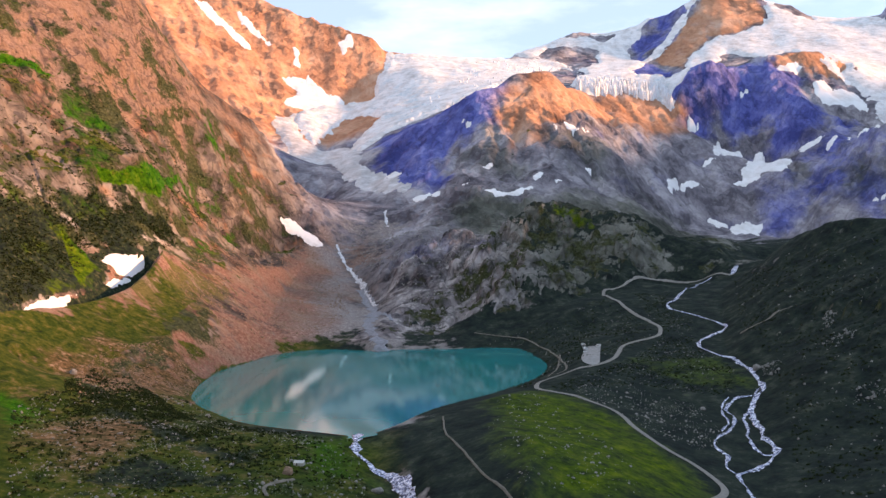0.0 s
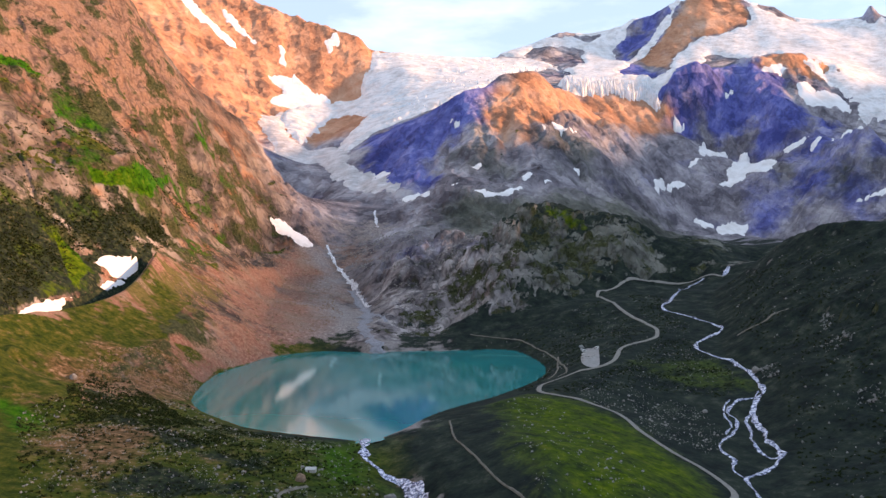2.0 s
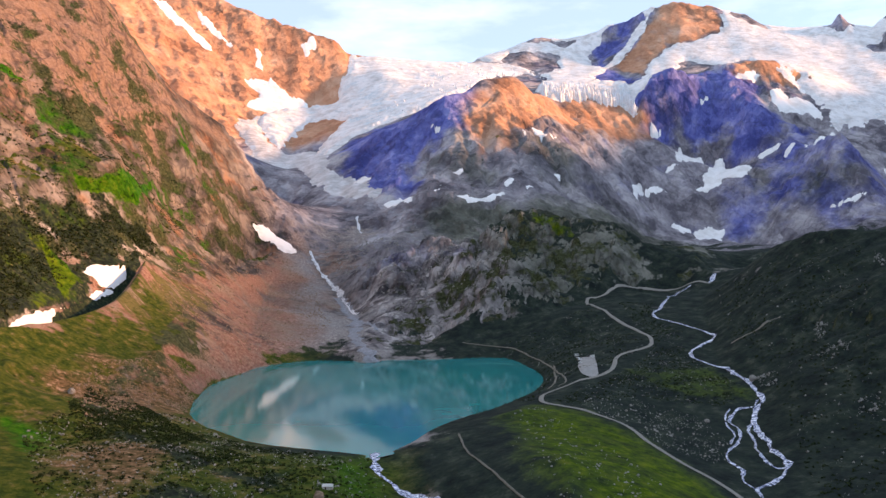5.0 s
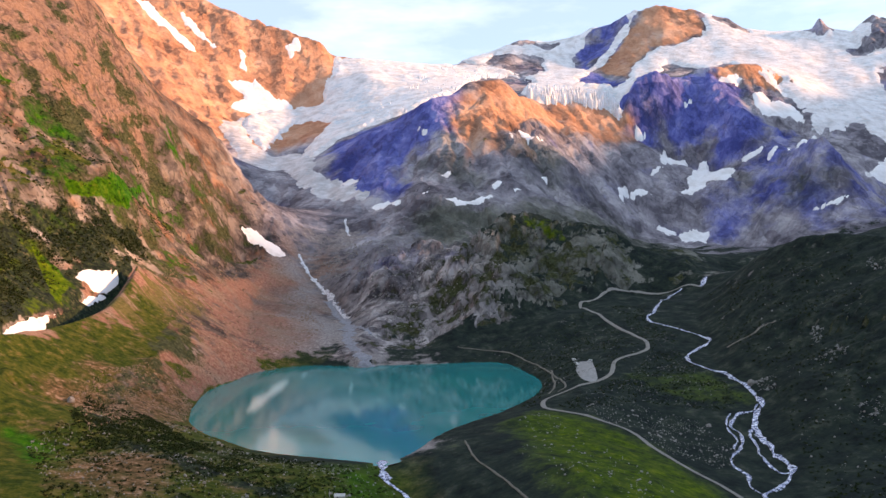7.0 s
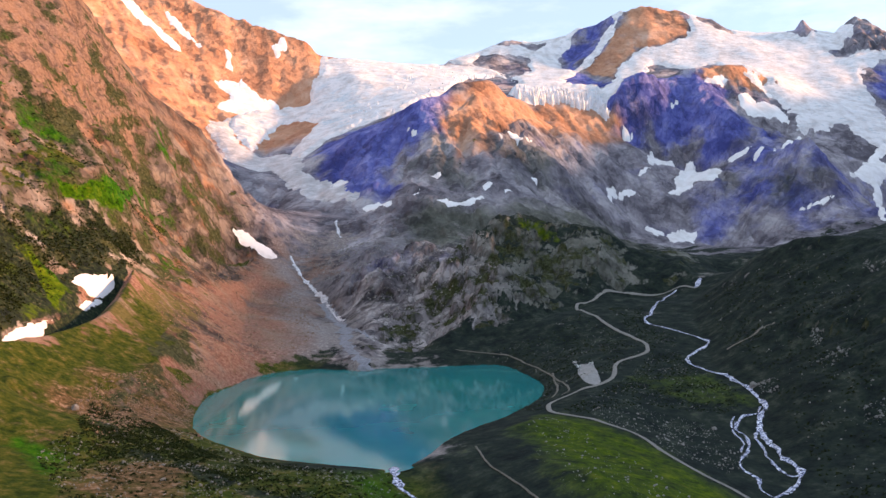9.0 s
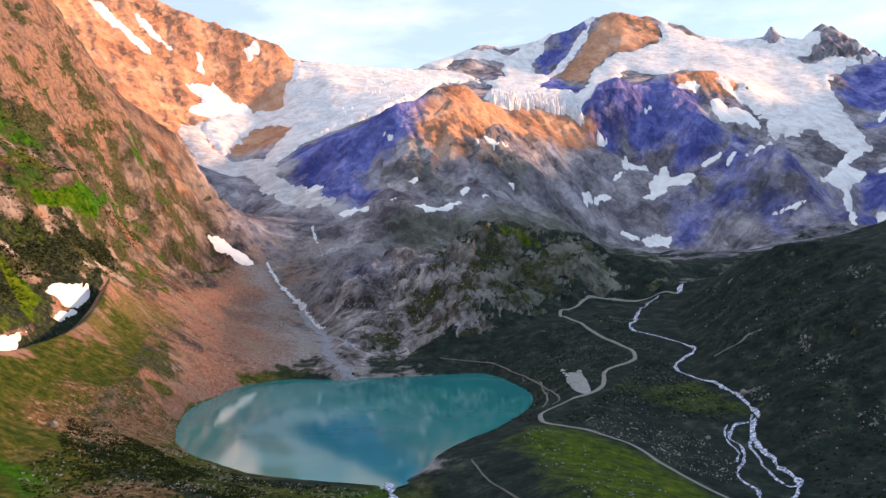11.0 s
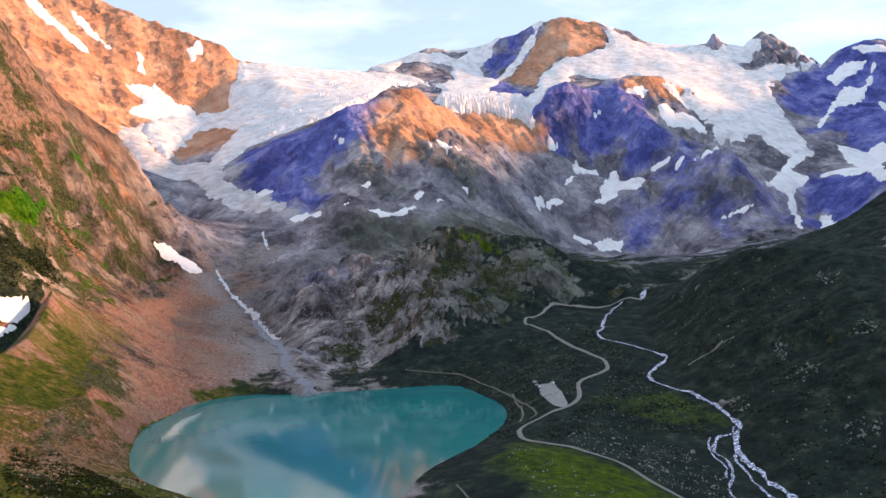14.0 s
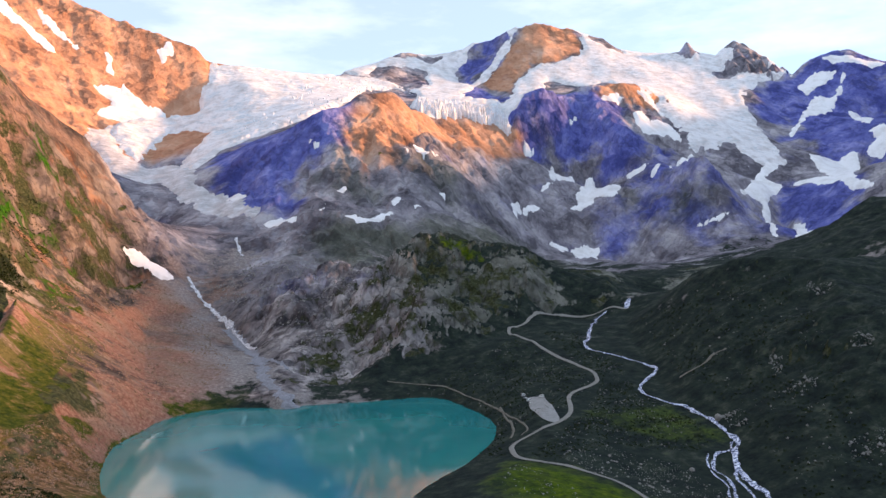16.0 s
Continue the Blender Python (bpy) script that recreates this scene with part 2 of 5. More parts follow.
def gnoise(x, y, seed=0):
    """Gradient noise in the plane, about -0.7 to 0.7."""
    i, j = np.floor(x), np.floor(y)
    u, v = x - i, y - j
    s, t = u * u * u * (u * (u * 6 - 15) + 10), v * v * v * (v * (v * 6 - 15) + 10)
    acc = 0
    for di in (0, 1):
        for dj in (0, 1):
            gx, gy = lattice(i + di, j + dj, seed)
            acc = acc + (gx * (u - di) + gy * (v - dj)) * (s if di else 1 - s) * (t if dj else 1 - t)
    return acc


def fbm(x, y, size, octaves, seed=0, ridged=False, gain=0.5):
    acc, amp = 0, 1.0
    for k in range(octaves):
        q = gnoise(x / size + 17.3 * k, y / size - 9.1 * k, seed + k)
        acc = acc + amp * ((0.45 - 2 * np.abs(q)) if ridged else 1.4 * q)
        size, amp = size * 0.5, amp * gain
    return acc


# ---- the grid: polar, fine where the valley lies, round the point where the camera hovers ----
CX, CY = -60.0, -260.0
TH = np.radians(np.concatenate([np.linspace(-180, -38, 60)[:-1], np.linspace(-38, 52, 1000), np.linspace(52, 180, 56)[1:]]))
RR = np.concatenate([np.geomspace(15, 560, 26)[:-1], np.geomspace(560, 5100, 740)])
LR = np.log(RR)


def polar(x, y):
    dx, dy = np.asarray(x, float) - CX, np.asarray(y, float) - CY
    return np.arctan2(dx, dy), np.log(np.hypot(dx, dy))


def curve(points, step=4.0):
    """A smooth line through points (Catmull-Rom)."""
    q = np.array(points, float)
    q = np.vstack([2 * q[0] - q[1], q, 2 * q[-1] - q[-2]])
    out = []
    for k in range(1, len(q) - 2):
        n = max(2, int(np.linalg.norm(q[k + 1] - q[k]) / step))
        t = np.linspace(0, 1, n, endpoint=False)[:, None]
        a, b, c, d = q[k - 1], q[k], q[k + 1], q[k + 2]
        out.append(0.5 * (2 * b + (c - a) * t + (2 * a - 5 * b + 4 * c - d) * t ** 2 + (3 * b - a - 3 * c + d) * t ** 3))
    out.append(q[-2][None])
    return np.vstack(out)


def inside(x, y, poly):
    """Signed distance to a closed outline in the plan: positive inside."""
    x, y = np.asarray(x, float), np.asarray(y, float)
    d, odd = np.full(x.shape, 1e12), np.zeros(x.shape, bool)
    p = np.asarray(poly, float)
    for (ax, ay), (bx, by) in zip(p, np.roll(p, -1, 0)):
        ex, ey = bx - ax, by - ay
        t = np.clip(((x - ax) * ex + (y - ay) * ey) / (ex * ex + ey * ey + 1e-9), 0, 1)
        d = np.minimum(d, (x - ax - t * ex) ** 2 + (y - ay - t * ey) ** 2)
        hit = ((ay > y) != (by > y)) & (x < ex * (y - ay) / (by - ay + 1e-12) + ax)
        odd ^= hit
    return np.where(odd, 1, -1) * np.sqrt(d)


def relax():
    """Spreads the heights of the feature lines over the grid, coarse to fine, as a stretched sheet would lie."""
    feats = []
    for name, pts, rough, green in LINES:
        c = curve(pts)
        feats.append(np.column_stack([c, np.full(len(c), rough), np.full(len(c), green)]))
    ring = np.array(SHORE + SHORE[:1], float)
    shore = curve(np.column_stack([ring, np.zeros(len(ring))]))
    mid = ring[:-1].mean(0)
    feats.append(np.column_stack([shore, np.full(len(shore), 0.2), np.full(len(shore), 0.7)]))
    for k, depth in ((0.9, -9.0), (0.6, -16.0), (0.3, -18.0)):
        feats.append(np.column_stack([mid + (shore[:, :2] - mid) * k, np.full(len(shore), depth), np.zeros(len(shore)), np.zeros(len(shore))]))
    allp = np.vstack(feats)
    pth, plr = polar(allp[:, 0], allp[:, 1])
    val = allp[:, 2:]
    f = None
    for stride, sweeps in ((16, 500), (8, 300), (4, 200), (2, 120), (1, 60)):
        ti = np.unique(np.r_[np.arange(0, len(TH), stride), len(TH) - 1])
        ri = np.unique(np.r_[np.arange(0, len(RR), stride), len(RR) - 1])
        th, lr = TH[ti], LR[ri]
        a = np.clip(np.searchsorted((th[1:] + th[:-1]) / 2, pth), 0, len(th) - 1)
        b = np.clip(np.searchsorted((lr[1:] + lr[:-1]) / 2, plr), 0, len(lr) - 1)
        flat = a * len(lr) + b
        cnt = np.bincount(flat, minlength=len(th) * len(lr)).astype(float)
        fixed = np.stack([np.bincount(flat, val[:, k], minlength=len(cnt)) / np.maximum(cnt, 1) for k in range(3)], -1)
        fixed, mask = fixed.reshape(len(th), len(lr), 3), (cnt > 0).reshape(len(th), len(lr))
        if f is None:
            f = np.zeros(fixed.shape) + val.mean(0)
        else:
            u = np.interp(th, oth, np.arange(len(oth)))
            v = np.interp(lr, olr, np.arange(len(olr)))
            i0, j0 = np.minimum(u.astype(int), len(oth) - 2), np.minimum(v.astype(int), len(olr) - 2)
            fu, fv = (u - i0)[:, None, None], (v - j0)[None, :, None]
            g0 = f[i0] * (1 - fu) + f[i0 + 1] * fu
            f = g0[:, j0] * (1 - fv) + g0[:, j0 + 1] * fv
        dt, dl = np.diff(th), np.diff(lr)
        ht, hl = (np.r_[dt[0], dt] + np.r_[dt, dt[-1]]) / 2, (np.r_[dl[0], dl] + np.r_[dl, dl[-1]]) / 2
        wt = np.zeros((len(th) + 1, len(lr), 1))
        wl = np.zeros((len(th), len(lr) + 1, 1))
        wt[1:-1] = (hl[None, :] / dt[:, None])[:, :, None]
        wl[:, 1:-1] = (ht[:, None] / dl[None, :])[:, :, None]
        tot = wt[1:] + wt[:-1] + wl[:, 1:] + wl[:, :-1]
        m = mask[:, :, None]
        for s in range(sweeps):
            up = np.concatenate([f[1:], f[-1:]]) * wt[1:] + np.concatenate([f[:1], f[:-1]]) * wt[:-1]
            up += np.concatenate([f[:, 1:], f[:, -1:]], 1) * wl[:, 1:] + np.concatenate([f[:, :1], f[:, :-1]], 1) * wl[:, :-1]
            f = np.where(m, fixed, f + 1.0 * (up / tot - f))
        oth, olr = th, lr
    return f, mask


def soften(a, passes):
    for _ in range(passes):
        a = a.copy()
        a[1:-1] = 0.5 * a[1:-1] + 0.25 * (a[2:] + a[:-2])
        a[:, 1:-1] = 0.5 * a[:, 1:-1] + 0.25 * (a[:, 2:] + a[:, :-2])
    return a


GX = CX + RR[None, :] * np.sin(TH)[:, None]
GY = CY + RR[None, :] * np.cos(TH)[:, None]
FIELD, MASK = relax()
BASE, ROUGH, GREEN = FIELD[..., 0], soften(FIELD[..., 1], 6), soften(FIELD[..., 2], 6)
BASE = 0.45 * BASE + 0.55 * soften(BASE, 4)
LAKE_SD = inside(GX, GY, curve(np.array(SHORE + SHORE[:1], float), 40)[:, :2])
SHELTER = np.clip(np.abs(LAKE_SD) / 40, 0, 1)      # calm ground along the shore


BENCH = np.clip((GX + 240) / 60, 0, 1) * np.clip((330 - GX) / 60, 0, 1) * np.clip((GY - 1180) / 60, 0, 1) * np.clip((2150 - GY) / 150, 0, 1)      # ice-scoured slabs


def relief():
    h = np.zeros(GX.shape)
    size, k = 640.0, 0
    cell = RR[None, :] * (TH[100] - TH[99])
    wx, wy = 14 * gnoise(GX / 60, GY / 60, 3), 14 * gnoise(GX / 60, GY / 60, 4)
    while size > 3:
        fade = np.clip(1.6 - size / (0.22 * RR[None, :]), 0, 1) * np.clip(size / (3 * cell) - 0.4, 0, 1)
        if fade.max() > 0:
            amp = size * (0.19 if size > 150 else 0.055) * ROUGH ** 1.3 * np.clip(2.2 - GY / 1800, 0.75, 1.5)
            q = gnoise((GX + wx) / size + 3.7 * k, (GY + wy) / size + 1.3 * k, 40 + k)
            h += fade * amp * (np.where((GX < -330) & (GY < 2000), 0.4, 1.0) if size < 16 else 1.0) * (1 - 0.65 * BENCH if size < 70 else 1.0) * ((0.35 - 2.0 * np.abs(q)) if k % 2 == 0 else 1.5 * q)
        size, k = size * 0.56, k + 1
    return h * SHELTER


def gullies(h, step=2):
    """Lets water run down the slopes and cut its gullies; gives the depth of the cuts."""
    ti = np.unique(np.r_[np.arange(0, len(TH), step), len(TH) - 1])
    ri = np.unique(np.r_[np.arange(0, len(RR), step), len(RR) - 1])
    z0 = h[np.ix_(ti, ri)]
    x, y = GX[np.ix_(ti, ri)], GY[np.ix_(ti, ri)]
    area = np.abs(np.gradient(TH[ti]))[:, None] * np.gradient(RR[ri])[None, :] * RR[ri][None, :]
    m, n = z0.shape
    rr = np.hypot(x - CX, y - CY)
    z = z0 + 0.006 * rr * fbm(x, y, 130, 4, 91)
    ids = np.arange(m * n).reshape(m, n)
    for sweep in range(4):
        best, rec, run = np.zeros((m, n)), ids.copy(), np.ones((m, n))
        for a, b in ((-1, -1), (-1, 0), (-1, 1), (0, -1), (0, 1), (1, -1), (1, 0), (1, 1)):
            s, t = slice(max(0, -a), m - max(0, a)), slice(max(0, -b), n - max(0, b))
            s2, t2 = slice(max(0, a), m + min(0, a)), slice(max(0, b), n + min(0, b))
            d = np.hypot(x[s, t] - x[s2, t2], y[s, t] - y[s2, t2]) + 0.1
            g = (z[s, t] - z[s2, t2]) / d
            won = g > best[s, t]
            best[s, t] = np.where(won, g, best[s, t])
            rec[s, t] = np.where(won, ids[s2, t2], rec[s, t])
            run[s, t] = np.where(won, d, run[s, t])
        order = np.argsort(-z.ravel())
        to, acc = rec.ravel().tolist(), area.ravel().tolist()
        for q in order.tolist():
            if to[q] != q:
                acc[to[q]] += acc[q]
        push = (GULLY * np.minimum(np.array(acc), 60000.0) ** 0.5 / run.ravel()).tolist()
        zz = z.ravel().tolist()
        for q in order[::-1].tolist():
            if to[q] != q:
                zz[q] = (zz[q] + push[q] * zz[to[q]]) / (1 + push[q])
        z = np.array(zz).reshape(m, n)
    cut = np.clip(z0 - z, 0, 0.016 * rr) * np.clip(ROUGH[np.ix_(ti, ri)] * 1.8 - 0.1, 0, 1) * np.clip((y - 1900) / 600, 0.12, 1) * np.clip(1 - (y - 2300) / 600, 0.45, 1)
    cut = soften(cut, 1)
    u, v = np.interp(TH, TH[ti], np.arange(m)), np.interp(LR, LR[ri], np.arange(n))
    i0, j0 = np.minimum(u.astype(int), m - 2), np.minimum(v.astype(int), n - 2)
    fu, fv = (u - i0)[:, None], (v - j0)[None, :]
    g0 = cut[i0] * (1 - fu) + cut[i0 + 1] * fu
    return (g0[:, j0] * (1 - fv) + g0[:, j0 + 1] * fv) * SHELTER


GULLY = 0.12
def blocks(size, seed):
    """Broken rock: each cell of a random pattern stands at its own height, with clefts between; -1 to 1."""
    x, y = GX / size, GY / size
    i, j = np.floor(x), np.floor(y)
    one, two, val = np.full(x.shape, 9.0), np.full(x.shape, 9.0), np.zeros(x.shape)
    for a in (-1, 0, 1):
        for b in (-1, 0, 1):
            c, s = lattice(i + a, j + b, seed)
            d = np.hypot(i + a + 0.5 + 0.42 * c - x, j + b + 0.5 + 0.42 * s - y)
            near = d < one
            two = np.where(near, one, np.minimum(two, d))
            one = np.where(near, d, one)
            val = np.where(near, c, val)
    return val * 0.75 - 0.55 * np.clip(1 - (two - one) / 0.16, 0, 1)


def crags():
    h = np.zeros(GX.shape)
    cell = RR[None, :] * (TH[100] - TH[99])
    for size, seed in ((110, 71), (52, 72), (25, 73), (13, 74)):
        fade = np.clip(size / (4.5 * cell) - 0.6, 0, 1) * np.clip(1.5 - size / (0.045 * RR[None, :]), 0, 1)
        h += fade * size * (0.26 if size < 60 else 0.18) * blocks(size, seed)
    return h * np.clip(ROUGH * 1.7 - 0.6, 0, 1) * SHELTER * (1 + 0.7 * BENCH) * np.clip(0.75 + 0.9 * gnoise(GX / 170, GY / 170, 36), 0.2, 1.2) * (1 - 0.6 * np.clip((-330 - GX) / 40, 0, 1) * np.clip((2000 - GY) / 100, 0, 1))


def ledges(h):
    """Breaks rocky slopes into uneven steps."""
    step = np.clip(0.016 * RR[None, :], 14, 60)
    t = (h + 0.9 * step * fbm(GX, GY, 140, 4, 33)) / step
    t = t - np.floor(t)
    s = np.clip((t - 0.25) / 0.5, 0, 1)
    return step * (s * s * (3 - 2 * s) - t) * np.clip(ROUGH * 1.6 - 0.5, 0, 1) * SHELTER * np.clip(0.5 + 1.5 * gnoise(GX / 210, GY / 210, 35), 0.15, 1) * LEDGE


LEDGE = 0.55
H = BASE + relief()
H = H + ledges(H) + crags()
CUT = gullies(H)
H = H - CUT
for hx, hy, hz, steep in HORNS:
    d = np.hypot(GX - hx, GY - hy) * (1 + 0.35 * gnoise(GX / 40, GY / 40, 12))
    H = np.where(d < 300, np.maximum(H, hz - steep * d), H)
H[0] = H[-1] = (H[0] + H[-1]) / 2


def height(x, y):
    """The ground's height at places of the plan."""
    th, lr = polar(x, y)
    u, v = np.interp(th, TH, np.arange(len(TH))), np.interp(lr, LR, np.arange(len(LR)))
    i, j = np.minimum(u.astype(int), len(TH) - 2), np.minimum(v.astype(int), len(RR) - 2)
    a, b = u - i, v - j
    return (H[i, j] * (1 - a) + H[i + 1, j] * a) * (1 - b) + (H[i, j + 1] * (1 - a) + H[i + 1, j + 1] * a) * b


GREEN_HOLLOW = [(-518, 985), (-503, 1040), (-469, 1040), (-445, 1047), (-433, 1041), (-435, 966), (-441, 893), (-450, 836)]
SHRUB_SLOPE = [(-552, 1005), (-527, 1083), (-488, 1192), (-433, 1274), (-405, 1267), (-420, 1160), (-452, 1099), (-472, 1058), (-469, 987), (-449, 878), (-453, 818)]
# where each kind of rock, ground, painted shade and sunlight lies in plan
# tops that catch the evening sun, its orange painted into their rock
SUNLIT_DOME = [(190, 2603), (227, 2686), (310, 2760), (400, 2830), (520, 2990), (620, 3085), (869, 3154), (967, 3071), (840, 2947), (703, 2856), (565, 2733), (420, 2606), (298, 2449), (207, 2408), (176, 2510)]
SUNLIT_PEAK = [(1040, 3944), (1185, 4087), (1268, 4165), (1400, 4280), (1440, 4460), (1690, 4460), (1707, 4174), (1663, 4081), (1508, 4024), (1361, 4013), (1305, 3951), (1234, 3924), (1145, 3761)]
SUNLIT_SUMMIT = [(1340, 3263), (1498, 3420), (1592, 3400), (1710, 3340), (1731, 3225), (1601, 3250), (1492, 3240), (1377, 3220)]
# flanks out of the sun, whose blue shade is put into the rock colour
BLUE_SHADE_AREAS = [
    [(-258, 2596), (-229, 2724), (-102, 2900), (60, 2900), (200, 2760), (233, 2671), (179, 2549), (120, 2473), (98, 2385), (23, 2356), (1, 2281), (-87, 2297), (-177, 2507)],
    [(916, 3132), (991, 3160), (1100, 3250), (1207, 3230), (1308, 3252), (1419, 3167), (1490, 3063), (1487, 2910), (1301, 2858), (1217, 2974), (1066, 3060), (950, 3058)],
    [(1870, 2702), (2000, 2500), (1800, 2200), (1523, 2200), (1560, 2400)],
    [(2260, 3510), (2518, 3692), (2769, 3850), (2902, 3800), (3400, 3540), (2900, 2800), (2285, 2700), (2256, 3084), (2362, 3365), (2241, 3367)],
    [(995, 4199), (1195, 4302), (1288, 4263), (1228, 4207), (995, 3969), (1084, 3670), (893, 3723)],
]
FAINT_SHADE_AREAS = [
    [(1195, 2767), (1288, 2856), (1440, 2851), (1594, 2753), (1662, 2650), (1512, 2355), (1401, 2404), (1271, 2396), (1182, 2563), (1148, 2679)],
    [(60, 1500), (130, 1500), (190, 1530), (170, 1650), (60, 1640), (-10, 1560)],
]
MOSSY_ROCK = [
    [(246, 2446), (355, 2477), (499, 2558), (596, 2641), (482, 2436), (360, 2349), (281, 2366)],
    [(96, 2371), (174, 2498), (207, 2408), (285, 2307), (257, 2247), (156, 2295), (53, 2193)],
    [(1270, 2801), (1371, 2733), (1415, 2548), (1430, 2476), (1301, 2544), (1224, 2677)],
]
DARK_BENCH = [(0, 1916), (91, 2028), (236, 2067), (404, 2152), (602, 2376), (761, 2520), (801, 2301), (560, 1600), (480, 1360), (323, 1458), (199, 1503), (140, 1700), (60, 1800)]
DARK_GROUND = [
    [(-552, 1007), (-529, 1041), (-526, 1167), (-489, 1196), (-444, 1281), (-413, 1294), (-428, 1182), (-457, 1113), (-502, 1044), (-507, 921)],
    [(-295, 642), (-320, 727), (-256, 635), (-204, 588), (-150, 540), (-106, 510), (-107, 483), (-144, 492), (-207, 541), (-245, 577)],
    [(-640, 700), (-560, 1000), (-500, 1060), (-455, 1090), (-428, 1150), (-424, 1050), (-434, 930), (-442, 860), (-450, 700)],
    [(-216, 461), (-197, 514), (-162, 494), (-126, 477), (-155, 442), (-195, 427)],
]
# the moraine's shadow along the trough, painted as a dark band
TROUGH_SHADE = [(-446, 869), (-436, 965), (-430, 1044), (-425, 1105), (-430, 1159), (-424, 1201), (-412, 1165), (-411, 1093), (-412, 1012), (-414, 930), (-420, 847)]
BARE_SLOPE = [(-760, 1383), (-680, 1691), (-559, 1780), (-470, 1940), (-510, 1648), (-555, 1369), (-625, 1338), (-671, 1237)]
GREY_SCREE = [(-287, 1819), (-239, 1842), (-156, 1511), (-90, 1165), (-148, 1150), (-220, 1520)]
STREAKED_SCREE = [(-385, 962), (-404, 1131), (-388, 1213), (-344, 1267), (-286, 1105), (-290, 976), (-334, 940)]
BROWN_MEADOW = [
    [(-345, 732), (-335, 808), (-288, 890), (-260, 837), (-277, 726), (-317, 724)],
    [(-263, 562), (-236, 595), (-204, 543), (-200, 477), (-220, 478)],
]
DELTA_GREEN = [
    [(-182, 1125), (-166, 1199), (-123, 1194), (-110, 1112), (-148, 1105)],
    [(-79, 1125), (-59, 1251), (2, 1178), (12, 1105), (-53, 1100)],
]
LUSH_SPOTS = [[(-510, 1188), (-494, 1208), (-472, 1264), (-491, 1497), (-471, 1390), (-452, 1292), (-475, 1224), (-499, 1180)], [(-664, 1219), (-645, 1249), (-620, 1305), (-632, 1257), (-660, 1211)], [(-496, 1046), (-469, 1049), (-448, 1025), (-443, 974), (-480, 1026)], [(-327, 587), (-303, 572), (-281, 538), (-273, 501), (-281, 503)], [(205, 1510), (240, 1495), (275, 1464), (227, 1482)], [(40, 673), (78, 740), (108, 700), (139, 657), (156, 570), (165, 514), (147, 468), (52, 417), (40, 506)], [(-106, 597), (-72, 612), (-71, 563), (-57, 524), (-83, 501), (-97, 524)], [(248, 855), (284, 854), (289, 773), (248, 779), (205, 853)]]

# ---- materials ----


def material(name):
    m = bpy.data.materials.new(name)
    m.use_nodes = True
    nt = m.node_tree
    return m, nt.nodes, nt.links, nt.nodes["Principled BSDF"]


class Nodes:
    """A few short words for building a material."""

    def __init__(self, name, roughness=0.9):
        self.m, self.n, self.l, self.b = material(name)
        self.b.inputs["Roughness"].default_value = roughness
        if roughness >= 0.8:
            self.b.inputs["Specular IOR Level"].default_value = 0.08      # rough ground has no sheen
        self.pos = self.n.new("ShaderNodeNewGeometry").outputs["Position"]

    def noise(self, scale, detail=6, rough=0.6, stretch=None, turn=None):
        t = self.n.new("ShaderNodeTexNoise")
        t.inputs["Scale"].default_value, t.inputs["Detail"].default_value, t.inputs["Roughness"].default_value = scale, detail, rough
        v = self.pos
        if stretch:
            mp = self.n.new("ShaderNodeMapping")
            mp.inputs["Scale"].default_value = stretch
            if turn is not None:
                mp.vector_type = "TEXTURE"
                mp.inputs["Rotation"].default_value = (0, 0, turn)
            self.l.new(v, mp.inputs["Vector"])
            v = mp.outputs[0]
        self.l.new(v, t.inputs["Vector"])
        return t.outputs["Fac"]

    def math(self, operation, a, b):
        m = self.n.new("ShaderNodeMath")
        m.operation = operation
        for socket, v in zip(m.inputs, (a, b)):
            if isinstance(v, (int, float)):
                socket.default_value = v
            else:
                self.l.new(v, socket)
        return m.outputs[0]

    def vector(self, operation, a, b, c=None):
        m = self.n.new("ShaderNodeVectorMath")
        m.operation = operation
        for socket, v in zip(m.inputs, (a, b, c)):
            if isinstance(v, tuple):
                socket.default_value = v
            elif v is not None:
                self.l.new(v, socket)
        return m.outputs[0]

    def warped(self, size, scale):
        warp = self.n.new("ShaderNodeTexNoise")
        warp.inputs["Scale"].default_value, warp.inputs["Detail"].default_value = scale, 2
        self.l.new(self.pos, warp.inputs["Vector"])
        return self.vector("MULTIPLY_ADD", warp.outputs["Color"], (size, size, size), self.pos)

    def cells(self, scale, place, feature="F1"):
        v = self.n.new("ShaderNodeTexVoronoi")
        v.feature = feature
        v.inputs["Scale"].default_value = scale
        self.l.new(place, v.inputs["Vector"])
        return v.outputs["Distance" if feature == "DISTANCE_TO_EDGE" else "Color"]

    def facets(self, scales, weights, tilts, soft, warp):
        """Broken rock faces: cells of several sizes, each of its own tone and slant, over a finer grain."""
        place = self.vector("MULTIPLY", self.warped(*warp), (1.0, 1.0, 0.6))
        total, slant = soft, None
        for s, w, t in zip(scales, weights, tilts):
            color = self.cells(s, place)
            sep = self.n.new("ShaderNodeSeparateColor")
            self.l.new(color, sep.inputs[0])
            total = self.math("ADD", total, self.math("MULTIPLY", self.math("SUBTRACT", sep.outputs[0], 0.5), w))
            lean = self.vector("MULTIPLY", self.vector("SUBTRACT", color, (0.5, 0.5, 0.5)), (t, t, t))
            slant = self.vector("ADD", slant, lean) if slant else lean
        return total, slant

    def cracks(self, scales, warp):
        """Clefts between blocks, their shade drawn as dark lines, here open, there closed."""
        place = self.vector("MULTIPLY", self.warped(*warp), (1.0, 1.0, 0.6))
        depth = None
        for s, seed_scale in scales:
            line_out = self.ramp(self.cells(s, place, "DISTANCE_TO_EDGE"), [(0.0, (1, 1, 1)), (0.11, (0, 0, 0))])
